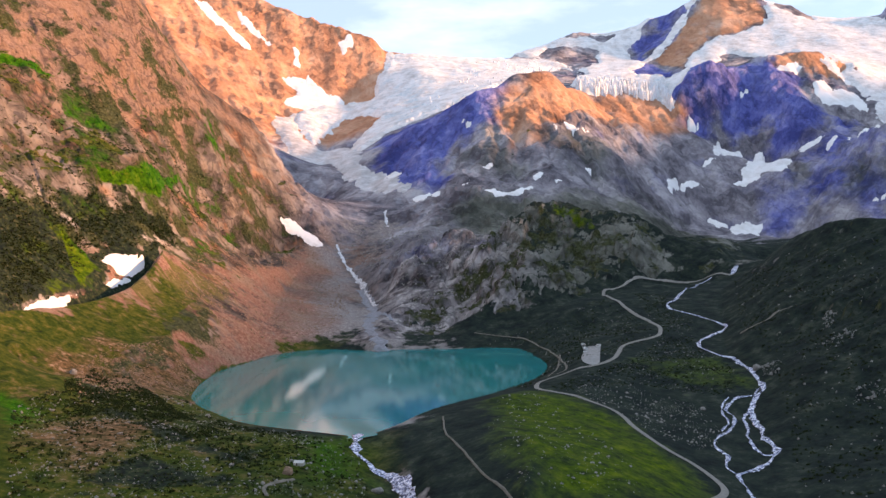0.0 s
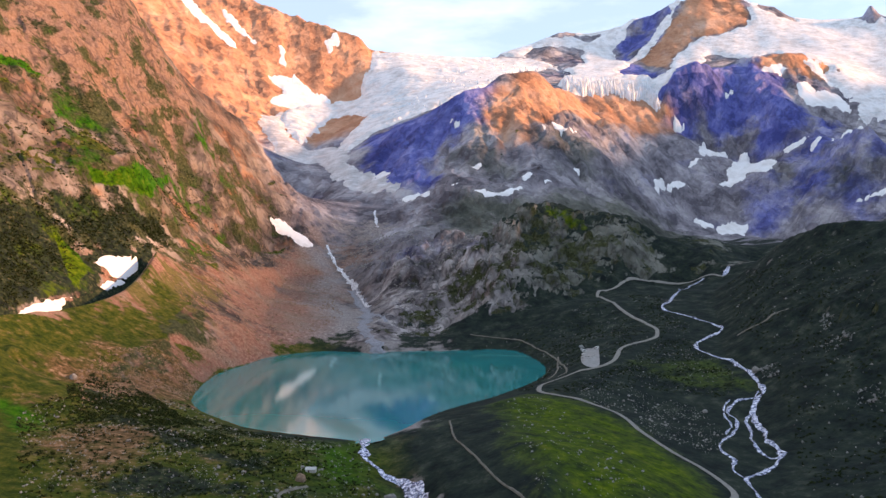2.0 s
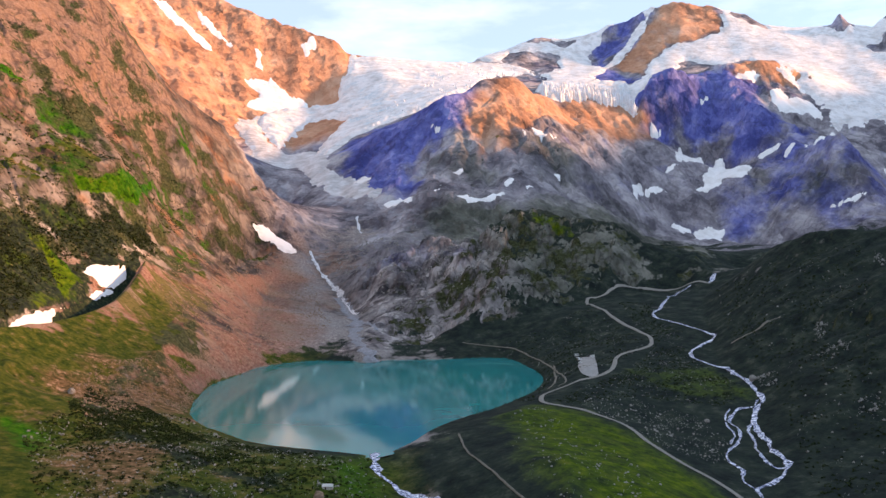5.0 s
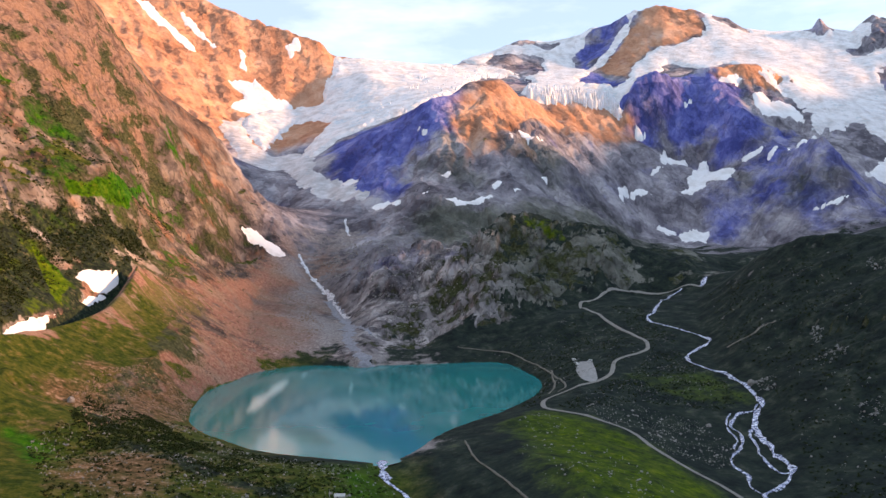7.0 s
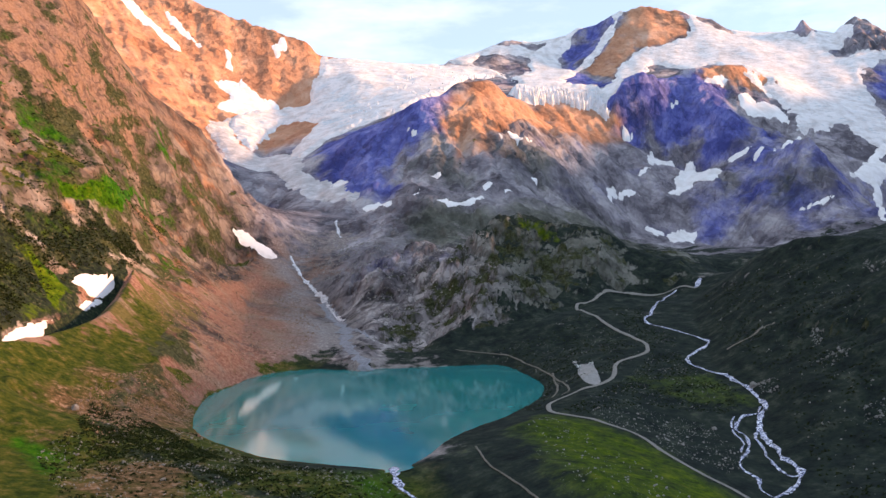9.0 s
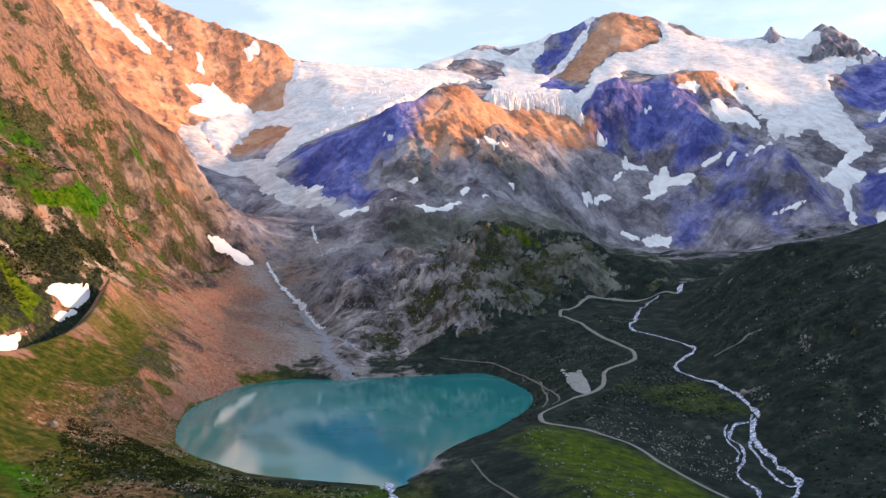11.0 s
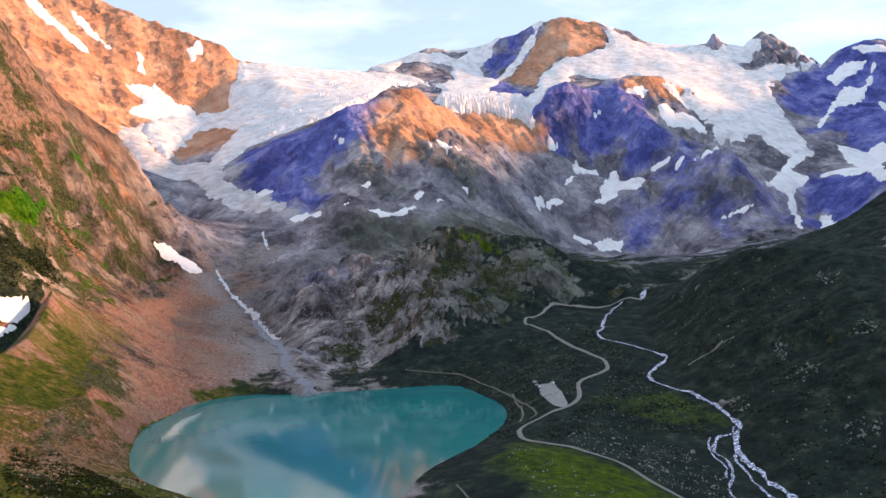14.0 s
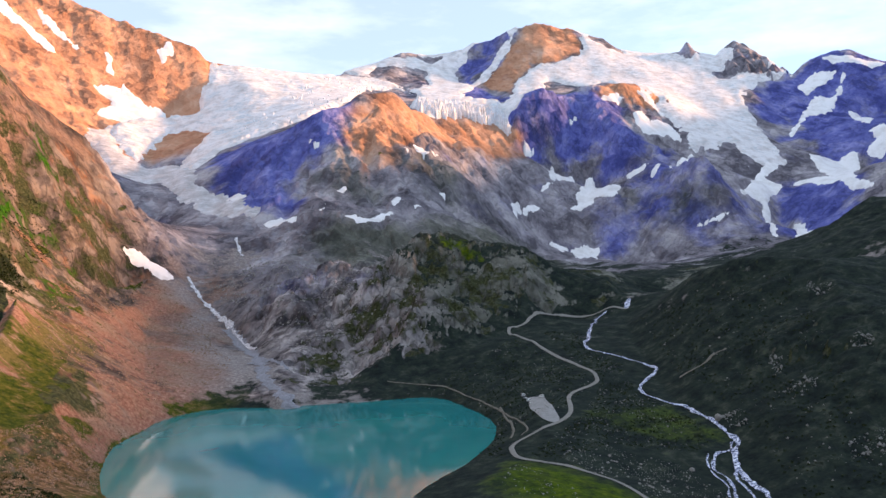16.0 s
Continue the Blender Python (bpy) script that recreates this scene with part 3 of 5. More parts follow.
            gate = self.ramp(self.noise(seed_scale, 4), [(0.46, (0, 0, 0)), (0.58, (1, 1, 1))])
            one = self.math("MULTIPLY", line_out, gate)
            depth = self.math("MAXIMUM", depth, one) if depth else one
        return depth

    def ramp(self, src, stops):
        r = self.n.new("ShaderNodeValToRGB")
        while len(r.color_ramp.elements) < len(stops):
            r.color_ramp.elements.new(0.5)
        for e, (p, c) in zip(r.color_ramp.elements, stops):
            e.position, e.color = p, (*c, 1)
        self.l.new(src, r.inputs[0])
        return r.outputs[0]

    def attr(self, name):
        a = self.n.new("ShaderNodeAttribute")
        a.attribute_name = name
        return a.outputs["Fac"]

    def mix(self, f, a, c):
        x = self.n.new("ShaderNodeMix")
        x.data_type = "RGBA"
        self.l.new(f, x.inputs[0])
        self.l.new(a, x.inputs[6])
        self.l.new(c, x.inputs[7])
        return x.outputs[2]

    def edge(self, mask, noise_out, sharp, weight=1.0):
        """A mask whose border is broken up by noise."""
        s = self.n.new("ShaderNodeMath")
        s.operation = "MULTIPLY_ADD"
        self.l.new(noise_out, s.inputs[0])
        s.inputs[1].default_value = weight
        self.l.new(mask, s.inputs[2])
        r = self.n.new("ShaderNodeMapRange")
        c = 0.5 + 0.5 * weight
        r.inputs[1].default_value, r.inputs[2].default_value = c - sharp, c + sharp
        self.l.new(s.outputs[0], r.inputs[0])
        return r.outputs[0]

    def bump(self, src, strength, distance, normal=None):
        bp = self.n.new("ShaderNodeBump")
        if normal:
            self.l.new(normal, bp.inputs["Normal"])
        bp.inputs["Strength"].default_value, bp.inputs["Distance"].default_value = strength, distance
        self.l.new(src, bp.inputs["Height"])
        self.l.new(bp.outputs[0], self.b.inputs["Normal"])

    def color(self, out):
        self.l.new(out, self.b.inputs["Base Color"])


def terrain_material():
    k = Nodes("mountain_ground", 0.95)
    # small blocks on the near slopes, great faces on the high walls
    far = k.attr("far")
    grain_near, slant_near = k.facets((0.022, 0.055, 0.15), (0.13, 0.15, 0.10), (0.4, 0.5, 0.35), k.noise(0.02, 4, 0.5), (10, 0.03))
    grain_far, slant_far = k.facets((0.0065, 0.02, 0.055, 0.13), (0.08, 0.11, 0.10, 0.06), (0.35, 0.4, 0.35, 0.25), k.noise(0.009, 6, 0.58, (1.0, 1.0, 0.6)), (30, 0.012))
    grain = k.math("ADD", k.math("MULTIPLY", grain_far, far), k.math("MULTIPLY", grain_near, k.math("SUBTRACT", 1.0, far)))
    slant = k.mix(far, slant_near, slant_far)
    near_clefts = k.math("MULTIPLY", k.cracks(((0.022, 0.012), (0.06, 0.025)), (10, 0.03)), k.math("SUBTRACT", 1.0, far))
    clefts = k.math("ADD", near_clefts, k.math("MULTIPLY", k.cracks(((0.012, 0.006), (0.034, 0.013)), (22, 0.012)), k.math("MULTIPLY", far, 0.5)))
    fine = k.noise(0.22, 3, 0.7)
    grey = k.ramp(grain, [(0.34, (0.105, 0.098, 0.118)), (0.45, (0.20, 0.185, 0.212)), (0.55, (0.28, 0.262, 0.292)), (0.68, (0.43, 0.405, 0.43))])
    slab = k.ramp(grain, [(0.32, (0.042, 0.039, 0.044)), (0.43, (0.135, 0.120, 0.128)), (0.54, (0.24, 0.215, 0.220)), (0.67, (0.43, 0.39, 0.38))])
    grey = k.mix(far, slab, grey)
    tan = k.ramp(grain, [(0.32, (0.036, 0.032, 0.032)), (0.44, (0.084, 0.069, 0.062)), (0.54, (0.135, 0.110, 0.098)), (0.68, (0.225, 0.190, 0.172))])
    rust = k.ramp(grain, [(0.36, (0.07, 0.036, 0.022)), (0.50, (0.20, 0.092, 0.050)), (0.66, (0.32, 0.17, 0.10))])
    tan = k.mix(k.ramp(k.noise(0.012, 7, 0.65), [(0.52, (0, 0, 0)), (0.64, (0.8, 0.8, 0.8))]), tan, rust)
    bare = k.ramp(fine, [(0.32, (0.16, 0.103, 0.080)), (0.5, (0.22, 0.146, 0.115)), (0.68, (0.30, 0.205, 0.168))])
    tan = k.mix(k.edge(k.attr("bare"), k.noise(0.02, 6, 0.7), 0.2), tan, bare)
    # blue of shade and distance haze, mixed into the rock as a colour
    shade_blue = k.ramp(grain, [(0.34, (0.058, 0.068, 0.235)), (0.46, (0.100, 0.114, 0.35)), (0.55, (0.142, 0.158, 0.43)), (0.69, (0.25, 0.26, 0.54))])
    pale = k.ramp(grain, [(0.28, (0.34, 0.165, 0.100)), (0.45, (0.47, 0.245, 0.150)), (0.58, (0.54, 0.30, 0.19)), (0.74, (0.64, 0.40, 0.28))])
    umber = k.ramp(grain, [(0.34, (0.165, 0.155, 0.185)), (0.46, (0.28, 0.262, 0.298)), (0.55, (0.37, 0.348, 0.385)), (0.68, (0.51, 0.485, 0.52))])
    shade_blue = k.mix(k.edge(k.attr("umber"), k.noise(0.0055, 8, 0.66), 0.12, 1.6), shade_blue, umber)
    grey = k.mix(k.edge(k.attr("shade_blue"), k.noise(0.006, 6, 0.62), 0.3, 1.5), grey, shade_blue)
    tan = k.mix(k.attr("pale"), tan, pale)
    rock = k.mix(k.edge(k.attr("warm"), k.noise(0.012, 5), 0.35), grey, tan)
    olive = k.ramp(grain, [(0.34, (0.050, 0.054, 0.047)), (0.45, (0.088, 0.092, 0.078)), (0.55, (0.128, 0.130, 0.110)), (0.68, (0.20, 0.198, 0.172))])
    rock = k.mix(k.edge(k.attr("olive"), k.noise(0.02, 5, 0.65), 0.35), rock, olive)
    # near-black tone that stands for the shade inside the clefts
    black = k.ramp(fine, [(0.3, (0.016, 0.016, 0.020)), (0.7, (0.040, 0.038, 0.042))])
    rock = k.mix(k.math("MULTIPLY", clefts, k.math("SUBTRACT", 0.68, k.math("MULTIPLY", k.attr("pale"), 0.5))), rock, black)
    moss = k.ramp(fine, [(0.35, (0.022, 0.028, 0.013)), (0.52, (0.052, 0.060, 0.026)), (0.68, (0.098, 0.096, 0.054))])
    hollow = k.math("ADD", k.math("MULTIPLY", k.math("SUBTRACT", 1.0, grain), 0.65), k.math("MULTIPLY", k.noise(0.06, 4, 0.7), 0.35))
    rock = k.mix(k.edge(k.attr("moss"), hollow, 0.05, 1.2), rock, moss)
    grey_scree = k.ramp(fine, [(0.3, (0.15, 0.132, 0.130)), (0.5, (0.25, 0.222, 0.215)), (0.7, (0.40, 0.36, 0.345))])
    red_scree = k.ramp(fine, [(0.3, (0.135, 0.072, 0.053)), (0.5, (0.22, 0.122, 0.092)), (0.7, (0.35, 0.228, 0.182))])
    buff = k.ramp(k.noise(0.4, 2, 0.7), [(0.3, (0.13, 0.092, 0.071)), (0.5, (0.21, 0.153, 0.118)), (0.7, (0.35, 0.272, 0.222))])
    red_scree = k.mix(k.ramp(k.noise(0.016, 6, 0.65), [(0.48, (0, 0, 0)), (0.62, (0.9, 0.9, 0.9))]), red_scree, buff)
    fall = k.noise(0.12, 4, 0.65, (9.0, 1.0, 9.0), radians(-39.5))
    mossy_fall = k.ramp(fine, [(0.35, (0.070, 0.068, 0.020)), (0.65, (0.15, 0.125, 0.050))])
    red_scree = k.mix(k.edge(k.attr("streak"), fall, 0.07, 1.6), red_scree, mossy_fall)
    scree = k.mix(k.edge(k.attr("warm"), k.noise(0.012, 5), 0.35), grey_scree, red_scree)
    loose = k.edge(k.attr("scree"), k.noise(0.05, 5, 0.7), 0.1)
    col = k.mix(loose, rock, scree)
    # turf set near black and bluish, with the valley's shade in its colour
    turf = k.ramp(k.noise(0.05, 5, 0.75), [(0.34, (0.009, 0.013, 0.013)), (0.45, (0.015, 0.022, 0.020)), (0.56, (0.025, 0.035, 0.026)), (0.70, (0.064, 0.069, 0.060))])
    dry = k.ramp(k.noise(0.10, 4, 0.78), [(0.30, (0.012, 0.021, 0.004)), (0.45, (0.032, 0.052, 0.006)), (0.57, (0.070, 0.077, 0.011)), (0.74, (0.19, 0.135, 0.058))])
    brown = k.ramp(k.noise(0.12, 4, 0.78), [(0.36, (0.024, 0.026, 0.010)), (0.46, (0.085, 0.058, 0.025)), (0.56, (0.17, 0.105, 0.055)), (0.68, (0.34, 0.24, 0.17))])
    dry = k.mix(k.edge(k.attr("brown"), k.noise(0.03, 6, 0.72), 0.16, 1.4), dry, brown)
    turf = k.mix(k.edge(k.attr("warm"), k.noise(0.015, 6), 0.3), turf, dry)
    sward = k.edge(k.attr("grass"), k.noise(0.055, 5, 0.72), 0.06)
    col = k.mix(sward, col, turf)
    # dark heath; the same tone paints the shadow in the moraine trough
    heath_shade = k.ramp(k.noise(0.16, 3, 0.78), [(0.36, (0.008, 0.011, 0.010)), (0.48, (0.016, 0.024, 0.016)), (0.58, (0.030, 0.044, 0.020)), (0.70, (0.105, 0.090, 0.064))])
    col = k.mix(k.edge(k.attr("dark"), k.noise(0.045, 5, 0.76), 0.07, 1.4), col, heath_shade)
    lush = k.ramp(k.noise(0.09, 4, 0.8), [(0.34, (0.016, 0.032, 0.001)), (0.46, (0.050, 0.085, 0.001)), (0.56, (0.090, 0.130, 0.002)), (0.70, (0.16, 0.17, 0.012))])
    herb = k.ramp(k.noise(0.09, 4, 0.8), [(0.34, (0.007, 0.030, 0.001)), (0.46, (0.017, 0.080, 0.001)), (0.56, (0.034, 0.118, 0.003)), (0.70, (0.095, 0.135, 0.015))])
    lush = k.mix(k.attr("warm"), lush, herb)
    ledge = k.math("ADD", k.math("MULTIPLY", k.math("SUBTRACT", 1.0, grain), 0.5), k.math("MULTIPLY", k.noise(0.03, 5, 0.7), 0.5))
    col = k.mix(k.edge(k.attr("lush"), ledge, 0.10, 1.5), col, lush)
    col = k.mix(k.edge(k.attr("pasture"), k.noise(0.05, 5, 0.7), 0.34, 1.3), col, lush)
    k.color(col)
    # rock breaks in flat faces, turf and scree don't
    firm = k.math("MULTIPLY", k.math("SUBTRACT", 1.0, k.math("MULTIPLY", loose, 0.85)), k.math("SUBTRACT", 1.0, k.math("MULTIPLY", sward, 0.9)))
    scale = k.n.new("ShaderNodeVectorMath")
    scale.operation = "SCALE"
    k.l.new(slant, scale.inputs[0])
    k.l.new(firm, scale.inputs["Scale"])
    geo = k.n.new("ShaderNodeNewGeometry")
    faced = k.vector("NORMALIZE", k.vector("ADD", geo.outputs["Normal"], scale.outputs[0]), None)
    k.bump(k.noise(0.10, 3, 0.6), 1.0, 1.5, faced)
    return k.m


GROUND = terrain_material()


def plain(name, color, rough, scale=0.2, spread=0.25):
    m, n, l, b = material(name)
    geo = n.new("ShaderNodeNewGeometry")
    t = n.new("ShaderNodeTexNoise")
    t.inputs["Scale"].default_value, t.inputs["Detail"].default_value = scale, 6
    l.new(geo.outputs["Position"], t.inputs["Vector"])
    r = n.new("ShaderNodeValToRGB")
    r.color_ramp.elements[0].position, r.color_ramp.elements[1].position = 0.35, 0.65
    r.color_ramp.elements[0].color = (*[c * (1 - spread) for c in color], 1)
    r.color_ramp.elements[1].color = (*[min(1, c * (1 + spread)) for c in color], 1)
    l.new(t.outputs["Fac"], r.inputs[0])
    l.new(r.outputs[0], b.inputs["Base Color"])
    b.inputs["Roughness"].default_value = rough
    return m


# ---- terrain mesh ----
gi, gj = np.gradient(H)
DR, DT = gj / np.gradient(RR)[None, :], gi / (np.gradient(TH)[:, None] * RR[None, :])
DZX = DR * np.sin(TH)[:, None] + DT * np.cos(TH)[:, None]
DZY = DR * np.cos(TH)[:, None] - DT * np.sin(TH)[:, None]
SLOPE = np.hypot(gj / np.gradient(RR)[None, :], gi / (np.gradient(TH)[:, None] * RR[None, :]))


def sheet(name, keep, z, mat, attrs=()):
    """A mesh of those cells of the grid that keep picks, at the heights z."""
    nr = len(RR)
    ci, cj = np.nonzero(keep)
    quad = np.stack([ci * nr + cj, (ci + 1) * nr + cj, (ci + 1) * nr + cj + 1, ci * nr + cj + 1], -1)
    used, inv = np.unique(quad, return_inverse=True)
    me = bpy.data.meshes.new(name)
    me.vertices.add(len(used))
    co = np.stack([GX.ravel()[used], GY.ravel()[used], z.ravel()[used]], -1)
    me.vertices.foreach_set("co", co.ravel())
    k = len(quad)
    me.loops.add(4 * k)
    me.loops.foreach_set("vertex_index", inv.ravel().astype(np.int32))
    me.polygons.add(k)
    me.polygons.foreach_set("loop_start", np.arange(0, 4 * k, 4, dtype=np.int32))
    me.update(calc_edges=True)
    me.polygons.foreach_set("use_smooth", np.ones(k, bool))
    for key, a in attrs:
        me.attributes.new(key, "FLOAT", "POINT").data.foreach_set("value", a.ravel()[used].astype(np.float32))
    nx, ny = -DZX.ravel()[used], -DZY.ravel()[used]
    if z is H:
        ln = np.sqrt(nx * nx + ny * ny + 1)
        me.normals_split_custom_set_from_vertices(np.stack([nx / ln, ny / ln, 1 / ln], -1))
    me.materials.append(mat)
    return new(name, me)


def zone(outlines, soft, wobble=0.6):
    """How far each place lies within any of the outlines: 0 outside, 1 well inside, with an uneven border."""
    out = np.zeros(GX.shape)
    for q in outlines:
        p = np.array(q, float)
        near = (GX > p[:, 0].min() - soft) & (GX < p[:, 0].max() + soft) & (GY > p[:, 1].min() - soft) & (GY < p[:, 1].max() + soft)
        x, y = GX[near], GY[near]
        d = inside(x, y, p) / soft + 0.5 + wobble * fbm(x, y, soft * 1.5, 3, 81)
        out[near] = np.maximum(out[near], np.clip(d, 0, 1))
    return out


DOME_GLOW = zone([SUNLIT_DOME], 70, 0.5)
SUMMIT_GLOW = zone([SUNLIT_SUMMIT, SUNLIT_PEAK], 40)
BLUE = np.maximum(zone(BLUE_SHADE_AREAS, 130, 0.9), 0.55 * zone(FAINT_SHADE_AREAS, 160, 0.9))
HOLLOW = np.clip(inside(GX, GY, GREEN_HOLLOW) / 14 + 0.5 + 0.4 * gnoise(GX / 18, GY / 18, 67), 0, 1)
SHRUBBY = np.clip(inside(GX, GY, SHRUB_SLOPE) / 60 + 0.5 + 0.3 * gnoise(GX / 50, GY / 50, 64), 0, 1)
VALLEY_SIDE = np.clip((GX + 200) / 100, 0, 1) * np.clip((1900 - GY) / 200, 0, 1)
TROUGH = zone([TROUGH_SHADE], 9, 0.3)
BARE_NEAR = zone([BARE_SLOPE], 120)

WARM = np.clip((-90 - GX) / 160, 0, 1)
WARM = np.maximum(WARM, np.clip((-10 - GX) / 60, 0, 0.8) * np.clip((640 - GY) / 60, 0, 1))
WARM *= 1 - np.clip(inside(GX, GY, [(-640, 2200), (-300, 1850), (-120, 2000), (-150, 3100), (-640, 3050)]) / 120 + 0.5, 0, 1)
WARM *= 1 - 0.8 * zone([GREY_SCREE], 90)
WARM = np.maximum(WARM, 0.9 * np.maximum(DOME_GLOW, SUMMIT_GLOW))
LUSH, PASTURE = np.zeros(GX.shape), np.zeros(GX.shape)
for spot in LUSH_SPOTS[:3]:
    LUSH = np.maximum(LUSH, np.clip(inside(GX, GY, spot) / 9 + 0.62, 0, 0.95))
for spot in LUSH_SPOTS[3:5]:
    LUSH = np.maximum(LUSH, np.clip(inside(GX, GY, spot) / 90 + 0.45, 0, 0.95))
for spot, most in zip(LUSH_SPOTS[5:], (0.66, 0.74, 0.36)):
    PASTURE = np.maximum(PASTURE, np.clip(inside(GX, GY, spot) / 60 + 0.40, 0, most))
GRASS = np.clip(GREEN * 1.05 - 0.75 * np.clip(SLOPE - 0.7, 0, 2) + 0.3 * fbm(GX, GY, 90, 3, 5) + 0.19 * (GX < -330) * (GY < 2000) + 0.15 * (GX > 60) * (H < 90) * (GY < 1300), 0, 1)
GRASS = np.maximum(GRASS, 0.54 * zone(DELTA_GREEN, 30))
SCREE = np.clip(1.15 - 1.7 * ROUGH + 0.3 * fbm(GX, GY, 120, 3, 9), 0, 1)
SCREE *= 1 - 0.7 * np.clip((GX - 250) / 60, 0, 1) * np.clip((GY - 1350) / 100, 0, 1)
SCREE *= 1 - 0.9 * np.clip((GY - 2050) / 300, 0, 1)
MOSS = np.clip((GREEN * 1.3 + 0.1) * np.clip(1.3 - GY / 2400, 0.1, 1) * np.clip(ROUGH * 2, 0, 1) + 0.10 * (1 - VALLEY_SIDE) * (GY < 2300) + 0.10 * VALLEY_SIDE + 0.2 * np.clip((260 - H) / 60, 0, 1) * np.clip((-340 - GX) / 40, 0, 1) * (GY < 1320) + 0.10 * gnoise(GX / 160, GY / 160, 61), 0, np.where(GX > -200, 0.47, 0.42 + 0.16 * np.clip((260 - H + 60 * gnoise(GX / 70, GY / 70, 62)) / 60, 0, 1) * np.clip((1450 - GY) / 200, 0, 1)))
MOSS = np.maximum(MOSS, 0.60 * SHRUBBY)
MOSS = np.maximum(MOSS, np.clip(0.49 + 0.16 * gnoise(GX / 130, GY / 130, 63) - 0.10 * np.clip((H - 330) / 200, 0, 1), 0, 0.6) * np.clip((-330 - GX) / 60, 0, 1) * np.clip((2000 - GY) / 200, 0, 1) * np.clip(ROUGH * 2.5 - 0.3, 0, 1))
WARM = WARM * (1 - 0.8 * SHRUBBY)
# blue shade tint: weak on all far rock, strong on the outlined flanks
SHADE_BLUE = np.clip(np.clip((GY - 2250) / 300, 0, 1) * 0.28 + 0.8 * BLUE, 0, 1)
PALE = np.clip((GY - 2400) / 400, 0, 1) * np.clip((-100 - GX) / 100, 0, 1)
# the painted sunlight on dome and summits uses the pale orange rock too
PALE = np.maximum(PALE, np.maximum(0.8 * DOME_GLOW, 0.95 * SUMMIT_GLOW))
UMBER = np.clip(0.62 - 0.42 * BLUE + 0.25 * gnoise(GX / 420, GY / 420, 66), 0, 1)
GRASS, SCREE, WARM = np.maximum(GRASS, 0.85 * HOLLOW), SCREE * (1 - HOLLOW), WARM * (1 - 0.75 * HOLLOW)
LUSH = np.maximum(LUSH, 0.42 * HOLLOW)
DARK = np.maximum(0.82 * zone(DARK_GROUND[:1] + DARK_GROUND[2:3], 40), 0.66 * zone(DARK_GROUND[1:2] + DARK_GROUND[3:], 40))
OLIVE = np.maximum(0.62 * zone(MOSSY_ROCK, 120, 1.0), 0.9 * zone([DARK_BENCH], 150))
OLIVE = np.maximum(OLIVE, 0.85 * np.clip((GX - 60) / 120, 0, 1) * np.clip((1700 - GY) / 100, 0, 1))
# shadow band of the trough, added to the dark ground
DARK = np.maximum(DARK, TROUGH)
LEFT_LEDGES = np.clip((-345 - GX) / 40, 0, 1) * np.clip((1950 - GY) / 200, 0, 1) * np.clip(ROUGH * 2.5 - 0.5, 0, 1)
LUSH = np.maximum(LUSH, LEFT_LEDGES * np.clip(0.30 + 0.35 * gnoise(GX / 90, GY / 90, 83) - 0.25 * BARE_NEAR, 0, 0.5))
GRASS = GRASS * (1 - TROUGH)
STREAK = 0.66 * zone([STREAKED_SCREE], 50)
BROWN = np.clip(0.27 + 0.5 * zone(BROWN_MEADOW, 50), 0, 1)
ATTRS = (("umber", UMBER), ("shade_blue", SHADE_BLUE), ("pale", PALE), ("grass", GRASS), ("scree", SCREE), ("moss", MOSS), ("warm", WARM), ("lush", LUSH), ("dark", DARK), ("bare", BARE_NEAR), ("streak", STREAK), ("brown", BROWN), ("olive", OLIVE), ("pasture", PASTURE), ("far", np.clip((GY - 1750 + 300 * np.clip((120 - GX) / 150, 0, 1) * (GX > -330)) / 450, 0, 1)))

# each mountain is a body of its own, cut from the one surface
CELL_X, CELL_Y = (GX[:-1, :-1] + GX[1:, 1:]) / 2, (GY[:-1, :-1] + GY[1:, 1:]) / 2
FREE = np.ones(CELL_X.shape, bool)


def massif(name, outline, label):
    global FREE
    pick = FREE & (inside(CELL_X, CELL_Y, outline) > 0)
    FREE &= ~pick
    return tagged(sheet(name, pick, H, GROUND, ATTRS), label, name)


massif("mountain", [(-460, 500), (-430, 700), (-405, 860), (-385, 960), (-395, 1150), (-340, 1280), (-330, 1500), (-320, 1700), (-300, 1850), (-330, 2060), (-380, 2200), (-640, 2120), (-900, 2280), (-2200, 2300), (-3500, 1500), (-3500, -500), (-900, -300)],
       "steep rust-brown rocky mountainside with green ledges and dark crevices")
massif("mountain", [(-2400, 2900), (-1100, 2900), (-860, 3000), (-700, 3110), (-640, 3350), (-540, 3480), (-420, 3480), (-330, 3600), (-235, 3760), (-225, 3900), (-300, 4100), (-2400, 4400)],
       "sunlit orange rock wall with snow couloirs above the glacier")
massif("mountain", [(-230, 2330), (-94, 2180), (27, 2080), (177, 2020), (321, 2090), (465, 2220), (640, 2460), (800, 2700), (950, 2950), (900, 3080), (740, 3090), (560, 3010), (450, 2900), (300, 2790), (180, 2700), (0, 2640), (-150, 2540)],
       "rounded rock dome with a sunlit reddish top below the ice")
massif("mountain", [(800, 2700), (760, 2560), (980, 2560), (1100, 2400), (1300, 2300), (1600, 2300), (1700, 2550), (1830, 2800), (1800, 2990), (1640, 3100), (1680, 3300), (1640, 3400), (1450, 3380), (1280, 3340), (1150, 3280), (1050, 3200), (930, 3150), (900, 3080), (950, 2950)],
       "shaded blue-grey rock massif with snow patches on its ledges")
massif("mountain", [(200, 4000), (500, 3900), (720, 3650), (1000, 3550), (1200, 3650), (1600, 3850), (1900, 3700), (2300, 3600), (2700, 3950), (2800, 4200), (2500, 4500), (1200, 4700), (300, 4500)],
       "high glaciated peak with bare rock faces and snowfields")
